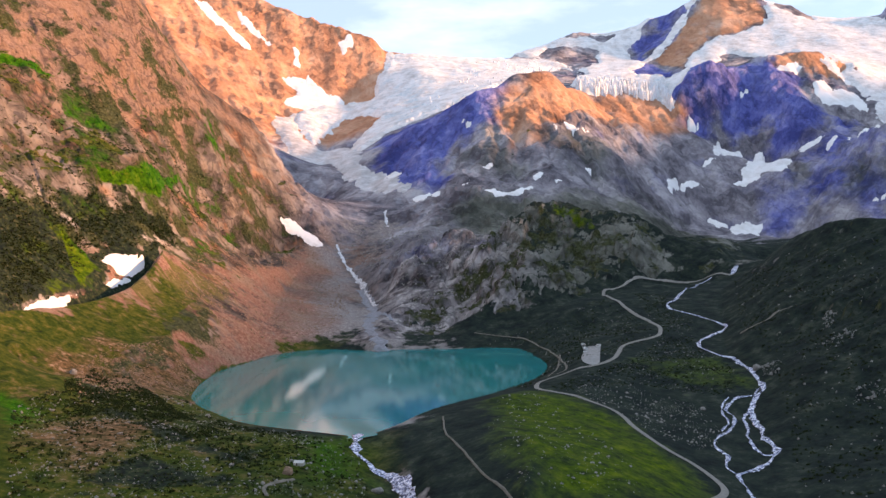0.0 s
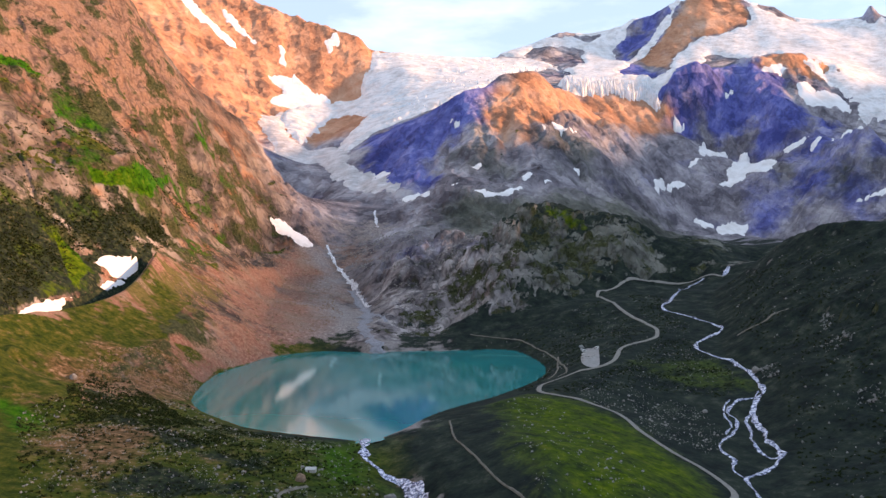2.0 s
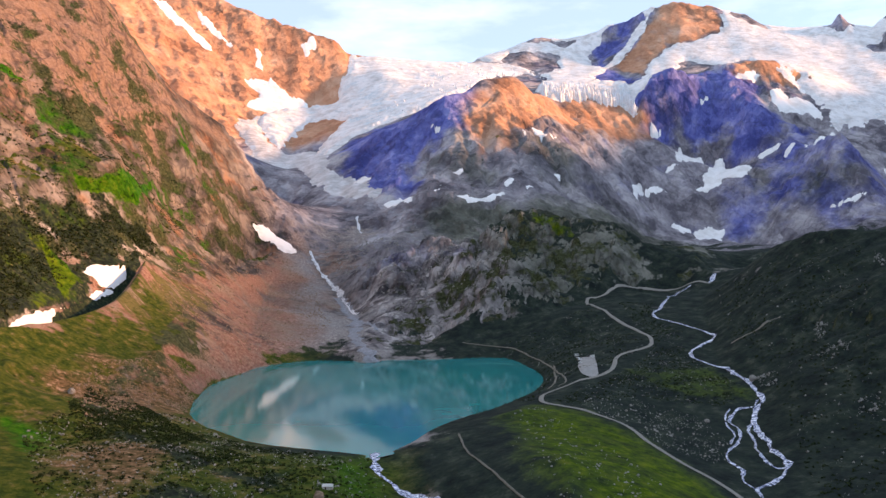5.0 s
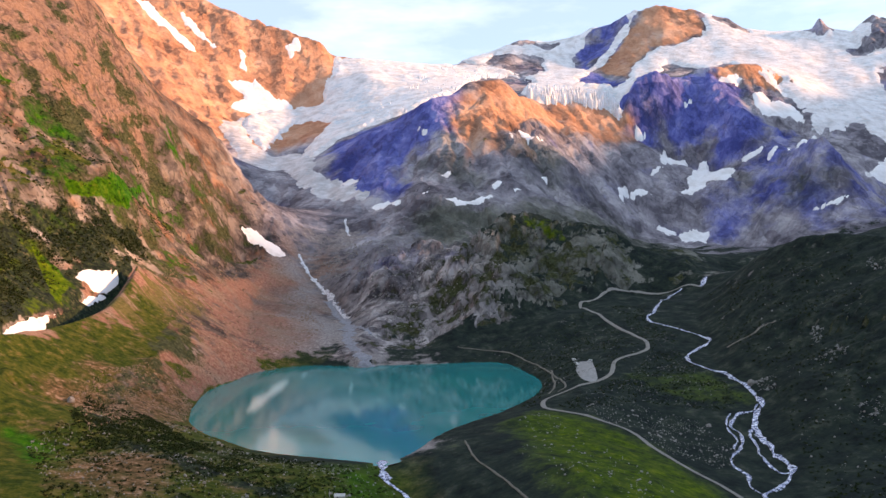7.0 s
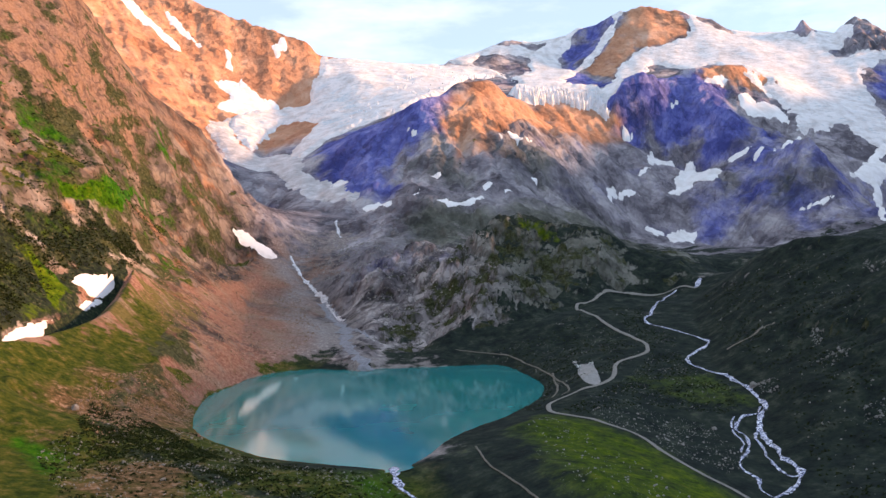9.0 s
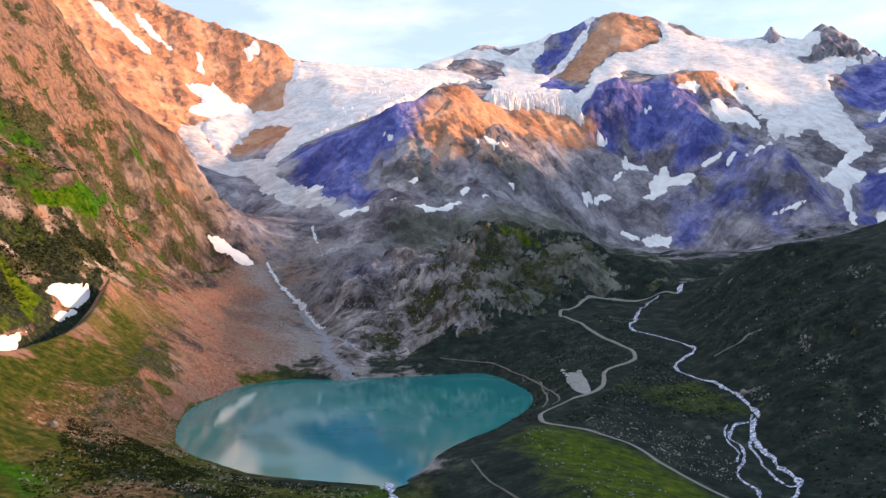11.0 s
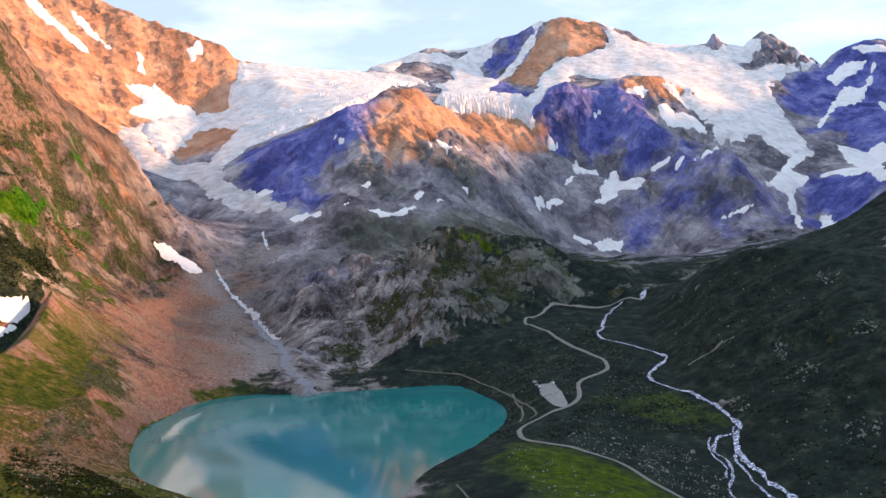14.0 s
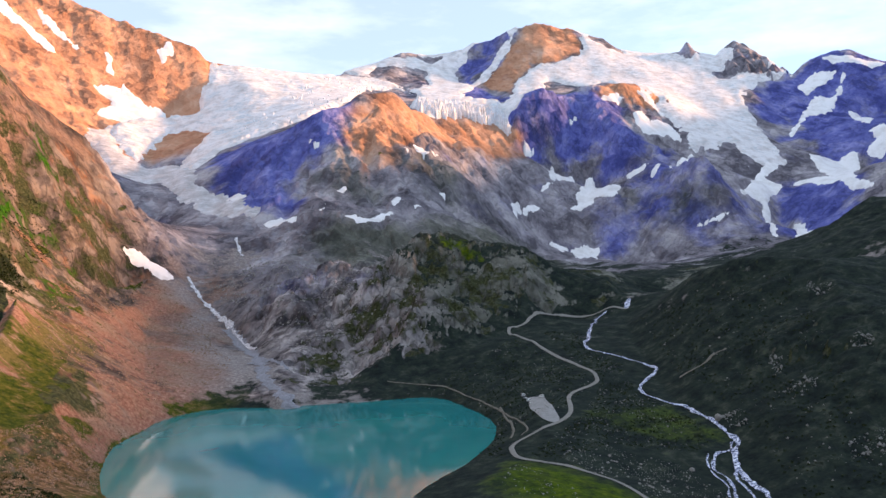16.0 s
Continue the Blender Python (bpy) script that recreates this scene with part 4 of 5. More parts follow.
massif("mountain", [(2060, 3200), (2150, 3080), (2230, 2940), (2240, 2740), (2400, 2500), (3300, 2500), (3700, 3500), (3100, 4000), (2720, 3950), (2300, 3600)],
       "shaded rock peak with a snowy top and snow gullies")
massif("hill", [(60, 1090), (130, 1120), (208, 1170), (262, 1250), (332, 1300), (440, 1320), (480, 1340), (450, 1420), (350, 1500), (230, 1580), (120, 1560), (60, 1500), (70, 1250)],
       "rocky knoll with grey slabs and a grassy top")
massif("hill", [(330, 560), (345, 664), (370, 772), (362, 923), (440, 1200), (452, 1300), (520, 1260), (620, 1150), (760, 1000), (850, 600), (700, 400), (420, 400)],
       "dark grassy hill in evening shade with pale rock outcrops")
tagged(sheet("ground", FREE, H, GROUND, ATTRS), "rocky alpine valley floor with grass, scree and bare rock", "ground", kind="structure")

# ---- lake ----
def lake_material():
    k = Nodes("glacial_water", 0.06)
    k.color(k.ramp(k.noise(0.004, 4), [(0.35, (0.010, 0.175, 0.19)), (0.65, (0.028, 0.26, 0.245))]))
    k.b.inputs["IOR"].default_value = 1.47
    k.bump(k.noise(0.12, 3, 0.5), 0.012, 0.3)
    return k.m


def lake():
    me = bpy.data.meshes.new("lake")
    bm = bmesh.new()
    mid = np.mean(SHORE, 0)
    ring = mid + (curve(np.array(SHORE + SHORE[:1], float), 12)[:-1, :2] - mid) * 1.05
    f = bm.faces.new([bm.verts.new((x, y, 0)) for x, y in ring])
    if f.normal.z < 0:
        f.normal_flip()
    bmesh.ops.triangulate(bm, faces=bm.faces)
    bm.normal_update()
    for q in bm.faces:
        if q.normal.z < 0:
            q.normal_flip()
    bm.to_mesh(me)
    bm.free()
    me.materials.append(lake_material())
    tagged(new("lake", me), "calm turquoise glacial lake reflecting the evening mountains", "lake", kind="structure")


lake()

# ---- ice and snow: sheets that lie on the ground and taper out at their rims ----


def ice_material(name, clean, dirty, amount, blue=None):
    k = Nodes(name, 0.55)
    c = k.ramp(k.noise(0.02, 6, 0.7), [(0.34, dirty), (0.34 + amount, clean), (0.9, clean)])
    if blue:
        c = k.mix(k.edge(k.attr("cleft"), k.noise(0.03, 5), 0.3), c, k.ramp(k.noise(0.1, 4), [(0.3, blue), (0.7, clean)]))
        # crevasse shadows, drawn as grey-blue streaks in the ice colour
        gap = k.ramp(k.noise(0.05, 4, 0.62, (0.5, 1.5, 1.2)), [(0.36, (1, 1, 1)), (0.44, (0, 0, 0))])
        c = k.mix(k.math("MULTIPLY", gap, 0.75), c, k.ramp(k.noise(0.1, 3), [(0.3, blue), (0.7, dirty)]))
    k.color(c)
    k.bump(k.noise(0.035, 4, 0.65, (0.5, 1.3, 1.0)), 0.9, 10.0 if blue else 2.0)
    return k.m


SNOW = ice_material("old_snow", (0.88, 0.87, 0.88), (0.70, 0.68, 0.67), 0.2)
FIRN = ice_material("glacier_firn", (0.84, 0.82, 0.83), (0.56, 0.52, 0.51), 0.22, (0.45, 0.55, 0.62))
GREY_ICE = ice_material("debris_ice", (0.78, 0.77, 0.80), (0.40, 0.37, 0.37), 0.35, (0.36, 0.38, 0.40))
OUTCROPS = []
SMOOTH = soften(H, 14)      # snow fills the hollows


def outcrop(poly):
    OUTCROPS.append(poly)


def cover(poly, ragged, taper, thick, holes=()):
    """How far a sheet with that outline stands above the ground, over the whole grid."""
    p = np.array(poly, float)
    near = (GX > p[:, 0].min() - 60) & (GX < p[:, 0].max() + 60) & (GY > p[:, 1].min() - 60) & (GY < p[:, 1].max() + 60)
    x, y = GX[near], GY[near]
    d = inside(x, y, curve(np.vstack([p, p[:1]]), 15)[:, :2] if len(p) > 5 else p)
    for q in holes:
        d = np.minimum(d, -inside(x, y, q))
    d = d + ragged * fbm(x, y, ragged * 5, 5, 77, gain=0.7)
    lift = np.full(GX.shape, -9.0)
    lift[near] = np.clip(d / taper, -1, 1) * thick
    return lift


def lay(name, lift, floor, mat, label, category, seam=None, sink=1.0):
    """A sheet over those cells where any corner rises out of the ground."""
    up = lift > floor
    keep = up[:-1, :-1] | up[1:, :-1] | up[:-1, 1:] | up[1:, 1:]
    if not keep.any():
        return None
    low = np.maximum(lift, -4.0)
    z = H + (np.maximum(SMOOTH, H - sink) - H) * np.clip(lift, 0, 1) + low + (seam if seam is not None else 0)
    cleft = np.clip(-seam / 5, 0, 1) if seam is not None else np.zeros(GX.shape)
    return tagged(sheet(name, keep, z, mat, (("cleft", cleft),)), label, category)


def ice(poly, which):
    thick, rag, tap, mat, broken, label = ICES[which]
    lift = cover(poly, rag, tap, thick, OUTCROPS if which == "snowfield" else ())
    if which == "snowfield":
        lift = lift - np.clip(soften(SLOPE, 2) - 1.35, 0, 1) * 40
    seam = broken * (fbm(GX * 0.4 + GY * 0.15, GY - 0.1 * GX, 48, 3, 21, ridged=True) - 0.2) * np.clip(0.65 + 1.3 * gnoise(GX / 260, GY / 260, 8), 0.15, 1.2) * np.clip(lift / thick, 0, 1)
    base = new("glacier")
    mid = np.mean(poly, 0)
    base.matrix_world = pose(mid[0], mid[1], float(height(mid[:1], mid[1:])[0]))
    tagged(base, label, "glacier")
    names, edges = SECTIONS[which]
    for name, lo, hi in zip(names, edges, edges[1:]):
        belt = (H >= lo) & (H < hi)
        ob = lay(name, np.where(belt, lift, -9.0), -thick * 0.6, mat, "", "", seam, thick * 0.7)
        if ob:
            ob.parent = base
            ob.matrix_parent_inverse = base.matrix_world.inverted()
    return base


def snow(poly):
    p = np.array(poly, float)
    r = np.hypot(p[:, 0] - CX, p[:, 1] - CY).mean()
    lift = cover(poly, (0.0010 if r < 1500 else 0.0022 if r < 2200 else 0.0020) * r, 0.0030 * r, 1.0 + 0.0007 * r)
    tagged(lay("snow_patch", lift, -1.2, SNOW, "patch of old summer snow lying on the rock", "snow"), group="snow patches on the mountainsides")


SECTIONS = {   # the belts of each glacier and the heights between them
    "icefall": (("ice_apron", "icefall_belt"), (-99, 470, 9999)),
    "tongue": (("debris_ice",), (-99, 9999)),
    "hanging": (("ice_front",), (-99, 9999)),
    "snowfield": (("lower_snowfield", "upper_snowfield"), (-99, 640, 9999)),
}
ICES = {
    "icefall": (14.0, 12.0, 25.0, FIRN, 9.0, "broken white icefall with crevasses between rock walls"),
    "tongue": (8.0, 14.0, 30.0, GREY_ICE, 2.0, "grey debris-covered glacier tongue running down to the valley"),
    "hanging": (30.0, 10.0, 18.0, FIRN, 16.0, "hanging glacier front of upright ice towers"),
    "snowfield": (10.0, 15.0, 22.0, FIRN, 3.0, "wide white snowfield below the summits"),
}

# ---- running water, road and paths ----


def white_water():
    k = Nodes("white_water", 0.25)
    c = k.ramp(k.noise(0.42, 4, 0.75), [(0.42, (0.03, 0.035, 0.06)), (0.50, (0.26, 0.30, 0.50)), (0.58, (0.86, 0.88, 1.0))])
    k.color(c)
    k.bump(k.noise(0.8, 4), 0.5, 0.4)
    return k.m


def foam():
    k = Nodes("milky_torrent", 0.4)
    k.color(k.ramp(k.noise(0.3, 7, 0.75), [(0.36, (0.16, 0.16, 0.18)), (0.47, (0.48, 0.48, 0.52)), (0.58, (0.88, 0.88, 0.92))]))
    k.bump(k.noise(0.6, 4), 0.5, 0.5)
    return k.m


def track_material(name, dark, light):
    k = Nodes(name, 0.9)
    k.color(k.ramp(k.noise(0.25, 7, 0.7), [(0.3, dark), (0.7, light)]))
    k.bump(k.noise(2.0, 4), 0.3, 0.05)
    return k.m


WHITE_WATER, FOAM = white_water(), foam()
SILT_WATER = track_material("silty_water", (0.16, 0.16, 0.18), (0.36, 0.36, 0.40))
ASPHALT = track_material("road_surface", (0.20, 0.19, 0.175), (0.30, 0.285, 0.26))
TRAIL = track_material("trodden_path", (0.12, 0.11, 0.09), (0.24, 0.22, 0.19))
GRAVEL = track_material("pale_gravel", (0.24, 0.235, 0.23), (0.38, 0.37, 0.36))


def ribbon(name, points, width, mat, wander, uneven, crown, step):
    """A strip draped along a line on the ground."""
    c = curve(np.array(points, float), step)
    along = np.r_[0, np.cumsum(np.hypot(*np.diff(c, axis=0).T))]
    tan = np.gradient(c, axis=0)
    tan /= np.linalg.norm(tan, axis=1)[:, None] + 1e-9
    nor = np.stack([-tan[:, 1], tan[:, 0]], -1)
    seed = len(name) + int(abs(points[0][0]))
    c = c + nor * (wander * fbm(along, along * 0 + seed, 45, 3, seed))[:, None]
    half = width / 2 * (1 + uneven * fbm(along, along * 0 + 5.5, 18, 3, seed + 9))
    rim = (1 + uneven * 0.5 * fbm(along, along * 0 + 2.5, 7, 2, seed + 3)), (1 + uneven * 0.5 * fbm(along, along * 0 + 8.5, 7, 2, seed + 4))
    s = np.linspace(-1, 1, 7)
    far = np.hypot(c[:, 0] - CX, c[:, 1] - CY)
    verts = []
    for q in s:
        e = half * np.where(q < 0, rim[0], rim[1]) * q
        x, y = c[:, 0] + nor[:, 0] * e, c[:, 1] + nor[:, 1] * e
        z = height(x, y) + crown * (1 - 0.8 * q * q) + 0.0004 * far
        verts.append(np.stack([x, y, z], -1))
    v = np.stack(verts, 1)
    n, k = v.shape[:2]
    faces = [(i * k + j, i * k + j + 1, (i + 1) * k + j + 1, (i + 1) * k + j) for i in range(n - 1) for j in range(k - 1)]
    me = bpy.data.meshes.new(name)
    me.from_pydata(v.reshape(-1, 3).tolist(), [], faces)
    me.polygons.foreach_set("use_smooth", np.ones(len(faces), bool))
    me.materials.append(mat)
    ob = new(name, me)
    if sum(p.normal.z for p in me.polygons) < 0:
        me.flip_normals()
    return ob


def stream(points, width, name):
    silty = name.startswith("delta")
    label = "shallow silty stream spreading over the gravel delta" if silty else "foaming white mountain stream in a stony bed"
    tagged(ribbon(name, points, width, SILT_WATER if silty else FOAM if name in ("torrent", "waterfall") else WHITE_WATER, 1.5 if name == "torrent" else 3.5, 0.9, 0.5, 2.5), label, "stream", kind="structure")


def road(points, width, name):
    paved = name == "road"
    label = "narrow pale mountain road winding along the valley" if paved else "narrow trodden gravel footpath through the grass"
    tagged(ribbon(name, points, width, ASPHALT if paved else TRAIL, 0.4 if paved else 1.5, 0.06 if paved else 0.3, 0.55, 3.0), label, "road" if paved else "path", kind="structure")


def carpark(poly):
    p = np.array(poly, float)
    me = bpy.data.meshes.new("parking_area")
    bm = bmesh.new()
    mid = p.mean(0)
    rings = []
    for k in (1.0, 0.7, 0.35):
        q = curve(np.vstack([p, p[:1]]), 4)[:-1, :2]
        q = mid + (q - mid) * k
        z = height(q[:, 0], q[:, 1]) + 0.9
        rings.append([bm.verts.new((a, b, c)) for (a, b), c in zip(q, z)])
    for a, b in zip(rings, rings[1:]):
        for i in range(len(a)):
            j = (i + 1) % len(a)
            bm.faces.new((a[i], a[j], b[j], b[i]))
    bm.faces.new(rings[-1])
    bmesh.ops.recalc_face_normals(bm, faces=bm.faces)
    bm.to_mesh(me)
    bm.free()
    me.materials.append(GRAVEL)
    tagged(new("parking_area", me), "pale gravel parking area beside the mountain road", "parking", kind="structure")


outcrop([(983, 4187), (1052, 4262), (1197, 4330), (1295, 4330), (1302, 4248), (1254, 4226), (1174, 4145), (1079, 4048), (995, 3952)])
outcrop([(1040, 3944), (1185, 4087), (1268, 4165), (1400, 4280), (1440, 4460), (1690, 4460), (1707, 4174), (1663, 4081), (1508, 4024), (1361, 4013), (1305, 3951), (1234, 3924), (1145, 3761), (926, 3246), (842, 3292), (901, 3704), (931, 3833)])
outcrop([(511, 4116), (584, 4229), (672, 4219), (748, 4226), (823, 4195), (790, 4002), (705, 3910), (622, 3982), (572, 4016)])
outcrop([(690, 4330), (700, 4460), (820, 4460), (811, 4332), (724, 4294)])
outcrop([(809, 4313), (937, 4299), (885, 4269)])
outcrop([(2262, 4083), (2255, 4200), (2376, 4200), (2372, 4110), (2300, 4070)])
outcrop([(2314, 3891), (2425, 3944), (2527, 3986), (2560, 4090), (2600, 4200), (2760, 4200), (2720, 3990), (2622, 3843), (2535, 3806), (2476, 3867), (2362, 3791), (2313, 3819)])
outcrop([(1790, 4192), (1800, 4400), (1960, 4300), (1927, 4132), (1860, 4145)])
outcrop([(1676, 3014), (1749, 3017), (1764, 2933), (1798, 2838), (1607, 2669), (1447, 2561)])
outcrop([(1824, 3020), (1857, 2984), (1867, 2880), (1798, 2873), (1784, 2925)])
outcrop([(2260, 3510), (2513, 3685), (2707, 3725), (2604, 3581), (2407, 3403), (2245, 3372)])
outcrop([(46, 3979), (105, 3998), (78, 3998)])
# ---- ice and snow ----
icefall = ice([(-248, 3880), (-2, 3962), (246, 4067), (467, 4056), (601, 4015), (691, 3792), (611, 3929), (452, 3802), (302, 3386), (152, 3149), (19, 3048), (-102, 2999), (-197, 2945), (-276, 2816), (-330, 2979), (-275, 3106), (-252, 3277), (-299, 3362), (-395, 3379), (-458, 3212), (-472, 3031), (-515, 3090), (-571, 3239), (-590, 3389), (-405, 3542), (-295, 3561), (-292, 3630), (-256, 3724)], "icefall")
ice([(-682, 3225), (-599, 3381), (-571, 3239), (-515, 3090), (-472, 3031), (-439, 3006), (-330, 2975), (-276, 2816), (-259, 2616), (-177, 2507), (-94, 2311), (-103, 2254), (-206, 2374), (-305, 2556), (-385, 2760), (-482, 2748), (-558, 2936), (-616, 3093)], "tongue")
hanging_glacier = ice([(528, 3223), (625, 3379), (702, 3297), (800, 3320), (900, 3242), (902, 3155), (904, 3063), (859, 3102), (789, 3099), (678, 3086), (580, 3031), (533, 3028)], "hanging")
ice([(379, 4138), (500, 4380), (760, 4480), (1016, 4490), (1266, 4460), (1460, 4440), (1668, 4420), (1834, 4380), (1990, 4380), (2253, 4310), (2393, 4300), (2584, 4260), (2760, 4200), (2741, 3826), (2643, 3767), (2393, 3659), (2244, 3496), (2218, 3377), (2060, 3048), (2021, 2928), (1820, 2869), (1843, 3047), (1635, 2970), (1666, 3121), (1644, 3264), (1575, 3308), (1674, 3750), (1532, 3737), (1450, 3825), (1350, 3837), (968, 3125), (859, 3195), (699, 3212), (581, 3223), (691, 3792), (598, 4003)], "snowfield")
snow([(-692, 3549), (-644, 3581), (-599, 3593), (-546, 3552), (-439, 3562), (-426, 3524), (-564, 3429), (-664, 3418), (-614, 3503)])
snow([(-375, 1826), (-354, 1849), (-328, 1857), (-284, 1851), (-276, 1841), (-298, 1814), (-330, 1823), (-362, 1823)])
snow([(-453, 1060), (-449, 1091), (-425, 1114), (-418, 1129), (-416, 1128), (-419, 1111), (-428, 1077), (-433, 1066), (-439, 1068)])
snow([(-433, 1023), (-433, 1049), (-422, 1090), (-422, 1084), (-428, 1034)])
snow([(-447, 847), (-446, 881), (-441, 929), (-437, 953), (-436, 926), (-411, 799)])
snow([(-442, 907), (-440, 933), (-436, 962), (-437, 942), (-439, 921)])
snow([(-1125, 3720), (-1079, 3768), (-1015, 3719), (-854, 3642), (-858, 3601), (-963, 3646), (-1051, 3673)])
snow([(-956, 3801), (-883, 3767), (-757, 3680), (-782, 3676), (-908, 3736)])
snow([(-470, 3779), (-416, 3834), (-393, 3808), (-441, 3748)])
snow([(-667, 3695), (-639, 3711), (-628, 3631), (-654, 3638)])
snow([(-628, 3534), (-588, 3617), (-547, 3589), (-506, 3560), (-563, 3492)])
snow([(2875, 3735), (2992, 3677), (3134, 3595), (3088, 3562), (2951, 3633), (2874, 3705)])
snow([(1170, 3002), (1191, 2985), (1190, 2929), (1216, 2899), (1239, 2839), (1192, 2784), (1147, 2783), (1128, 2815), (1100, 2789), (1059, 2787), (955, 2773), (1016, 2788), (1074, 2844), (1045, 2862), (1078, 2867)])
snow([(1017, 2999), (1059, 3043), (1056, 3009), (1127, 3012), (1084, 2939), (1023, 2929), (986, 2896)])
snow([(919, 2851), (952, 2868), (987, 2887), (955, 2849)])
snow([(756, 2687), (798, 2747), (810, 2731), (736, 2603)])
snow([(812, 2732), (852, 2754), (898, 2763), (903, 2755), (845, 2738), (806, 2717)])
snow([(882, 2671), (908, 2667), (940, 2652), (854, 2491)])
snow([(952, 2650), (1015, 2651), (1053, 2633), (1035, 2616), (905, 2432), (889, 2483)])
snow([(1314, 2453), (1378, 2447), (1422, 2449), (1419, 2439), (1363, 2434), (1322, 2443)])
snow([(1471, 3167), (1533, 3210), (1550, 3170), (1636, 3182), (1650, 3117), (1632, 3071), (1585, 3096), (1529, 3065), (1488, 3061), (1454, 3090)])
snow([(1637, 3260), (1691, 3260), (1682, 3222), (1634, 3223)])
snow([(1594, 3304), (1652, 3310), (1641, 3291), (1582, 3272)])
snow([(1336, 3214), (1453, 3280), (1474, 3234), (1407, 3216)])
snow([(1272, 2880), (1327, 2860), (1366, 2858), (1347, 2845), (1287, 2854)])
snow([(1341, 2806), (1388, 2825), (1397, 2812), (1349, 2779)])
snow([(1413, 2787), (1516, 2877), (1623, 2966), (1423, 2631), (1493, 2838), (1397, 2745)])
snow([(1611, 2649), (1691, 2706), (1845, 2850), (1996, 2958), (2032, 2953), (1921, 2859), (1857, 2825), (1843, 2790), (1862, 2734), (1792, 2698), (1718, 2632), (1689, 2584), (1516, 2316), (1488, 2270), (1521, 2361), (1640, 2550), (1686, 2622), (1678, 2653), (1615, 2629)])
snow([(1734, 2517), (1750, 2479), (1406, 2011), (1390, 2028), (1565, 2292)])
snow([(2157, 2963), (2239, 2963), (2268, 2931), (2320, 2926), (2316, 2858), (1990, 2517), (1948, 2398), (1886, 2315), (1920, 2419), (1923, 2502), (2039, 2709), (2102, 2847)])
snow([(1903, 2732), (1956, 2716), (2028, 2681), (1954, 2562), (1918, 2638), (1900, 2709)])
snow([(2516, 3421), (2650, 3524), (2723, 3493), (2764, 3497), (2707, 3441), (2603, 3372), (2546, 3380), (2495, 3376), (2368, 3276), (2296, 3225), (2296, 3250)])
snow([(2735, 3480), (2884, 3601), (2908, 3597), (2796, 3508)])
snow([(2727, 3375), (2783, 3375), (2605, 3091), (2528, 3024), (2528, 3116)])
snow([(2478, 2979), (2548, 2963), (2405, 2815), (2367, 2861), (2386, 2896), (2446, 2905)])
snow([(2796, 3698), (2881, 3624), (2765, 3592), (2635, 3558), (2663, 3650)])
snow([(1178, 3153), (1215, 3178), (1220, 3172), (1193, 3153)])
snow([(1276, 3121), (1295, 3112), (1292, 3102), (1278, 3111)])
snow([(932, 3060), (961, 3059), (1012, 3063), (1000, 3059), (942, 3053)])
snow([(108, 2077), (153, 2079), (183, 2090), (237, 2148), (236, 2117), (186, 2063), (128, 2052)])
snow([(246, 2197), (271, 2239), (288, 2218), (275, 2200), (252, 2182)])
snow([(303, 2187), (338, 2200), (312, 2182)])
snow([(358, 2564), (364, 2498), (370, 2480), (355, 2476)])
snow([(402, 2590), (433, 2587), (438, 2516), (409, 2522)])
snow([(447, 2550), (482, 2589), (457, 2534)])
snow([(422, 2356), (439, 2370), (448, 2355), (427, 2340)])
snow([(34, 2092), (79, 2200), (63, 2135)])
snow([(113, 2287), (162, 2343), (148, 2314), (124, 2286)])
snow([(85, 2540), (104, 2529), (92, 2523)])
snow([(-211, 2513), (-129, 2475), (-111, 2406), (-153, 2431), (-192, 2493)])
snow([(-86, 2212), (-31, 2251), (-1, 2110), (-18, 2101), (-57, 2151)])
snow([(72, 2551), (91, 2540), (99, 2521), (83, 2525)])
snow([(-268, 2627), (-238, 2573), (-247, 2535), (-269, 2580)])
# ---- streams, road, paths ----
stream([(437, 1312), (407, 1285), (331, 1150), (308, 1097), (330, 1043), (347, 989), (303, 945), (289, 902), (307, 851), (305, 792), (296, 750), (284, 739), (266, 692), (252, 639), (250, 602), (222, 575), (203, 558), (197, 531), (197, 517)], 3.5, "river")
stream([(292, 744), (265, 737), (247, 715), (247, 687), (208, 622), (208, 592), (198, 569), (202, 557)], 2.6, "river_branch")
stream([(294, 755), (268, 709), (244, 657), (237, 622), (237, 602), (244, 597)], 2.0, "river_branch")
stream([(261, 741), (246, 715), (240, 686), (225, 654)], 1.6, "river_branch")
stream([(-71, 665), (-67, 585), (-53, 558), (-39, 534), (-25, 498), (-11, 453)], 7.0, "outlet_stream")
stream([(-148, 2131), (-149, 2079), (-134, 2003)], 5.0, "waterfall")
stream([(-249, 1889), (-230, 1820), (-194, 1721), (-159, 1603), (-120, 1440)], 7.0, "torrent")
stream([(-168, 1609), (-148, 1545), (-125, 1401), (-115, 1275), (-117, 1216), (-107, 1166), (-92, 1117), (-83, 1085)], 15.0, "delta_stream")
stream([(-125, 1389), (-92, 1289), (-83, 1227)], 7.0, "delta_branch")
stream([(481, 1317), (463, 1289)], 6.0, "upper_fall")
road([(467, 1287), (438, 1322), (340, 1325), (282, 1272), (247, 1245), (254, 1112), (267, 1017), (260, 969), (242, 948), (206, 923), (181, 864), (147, 830), (103, 806), (87, 771), (89, 742), (115, 709), (142, 673), (149, 626), (160, 585), (173, 560), (180, 537), (179, 518), (162, 491)], 4.8, "road")
road([(42, 1142), (88, 1117), (116, 1080), (133, 964), (128, 850), (114, 826)], 2.0, "footpath")
road([(-3, 638), (-1, 585), (13, 507), (27, 451), (34, 423)], 1.5, "footpath")
road([(136, 957), (119, 863), (104, 829)], 2.2, "footpath")
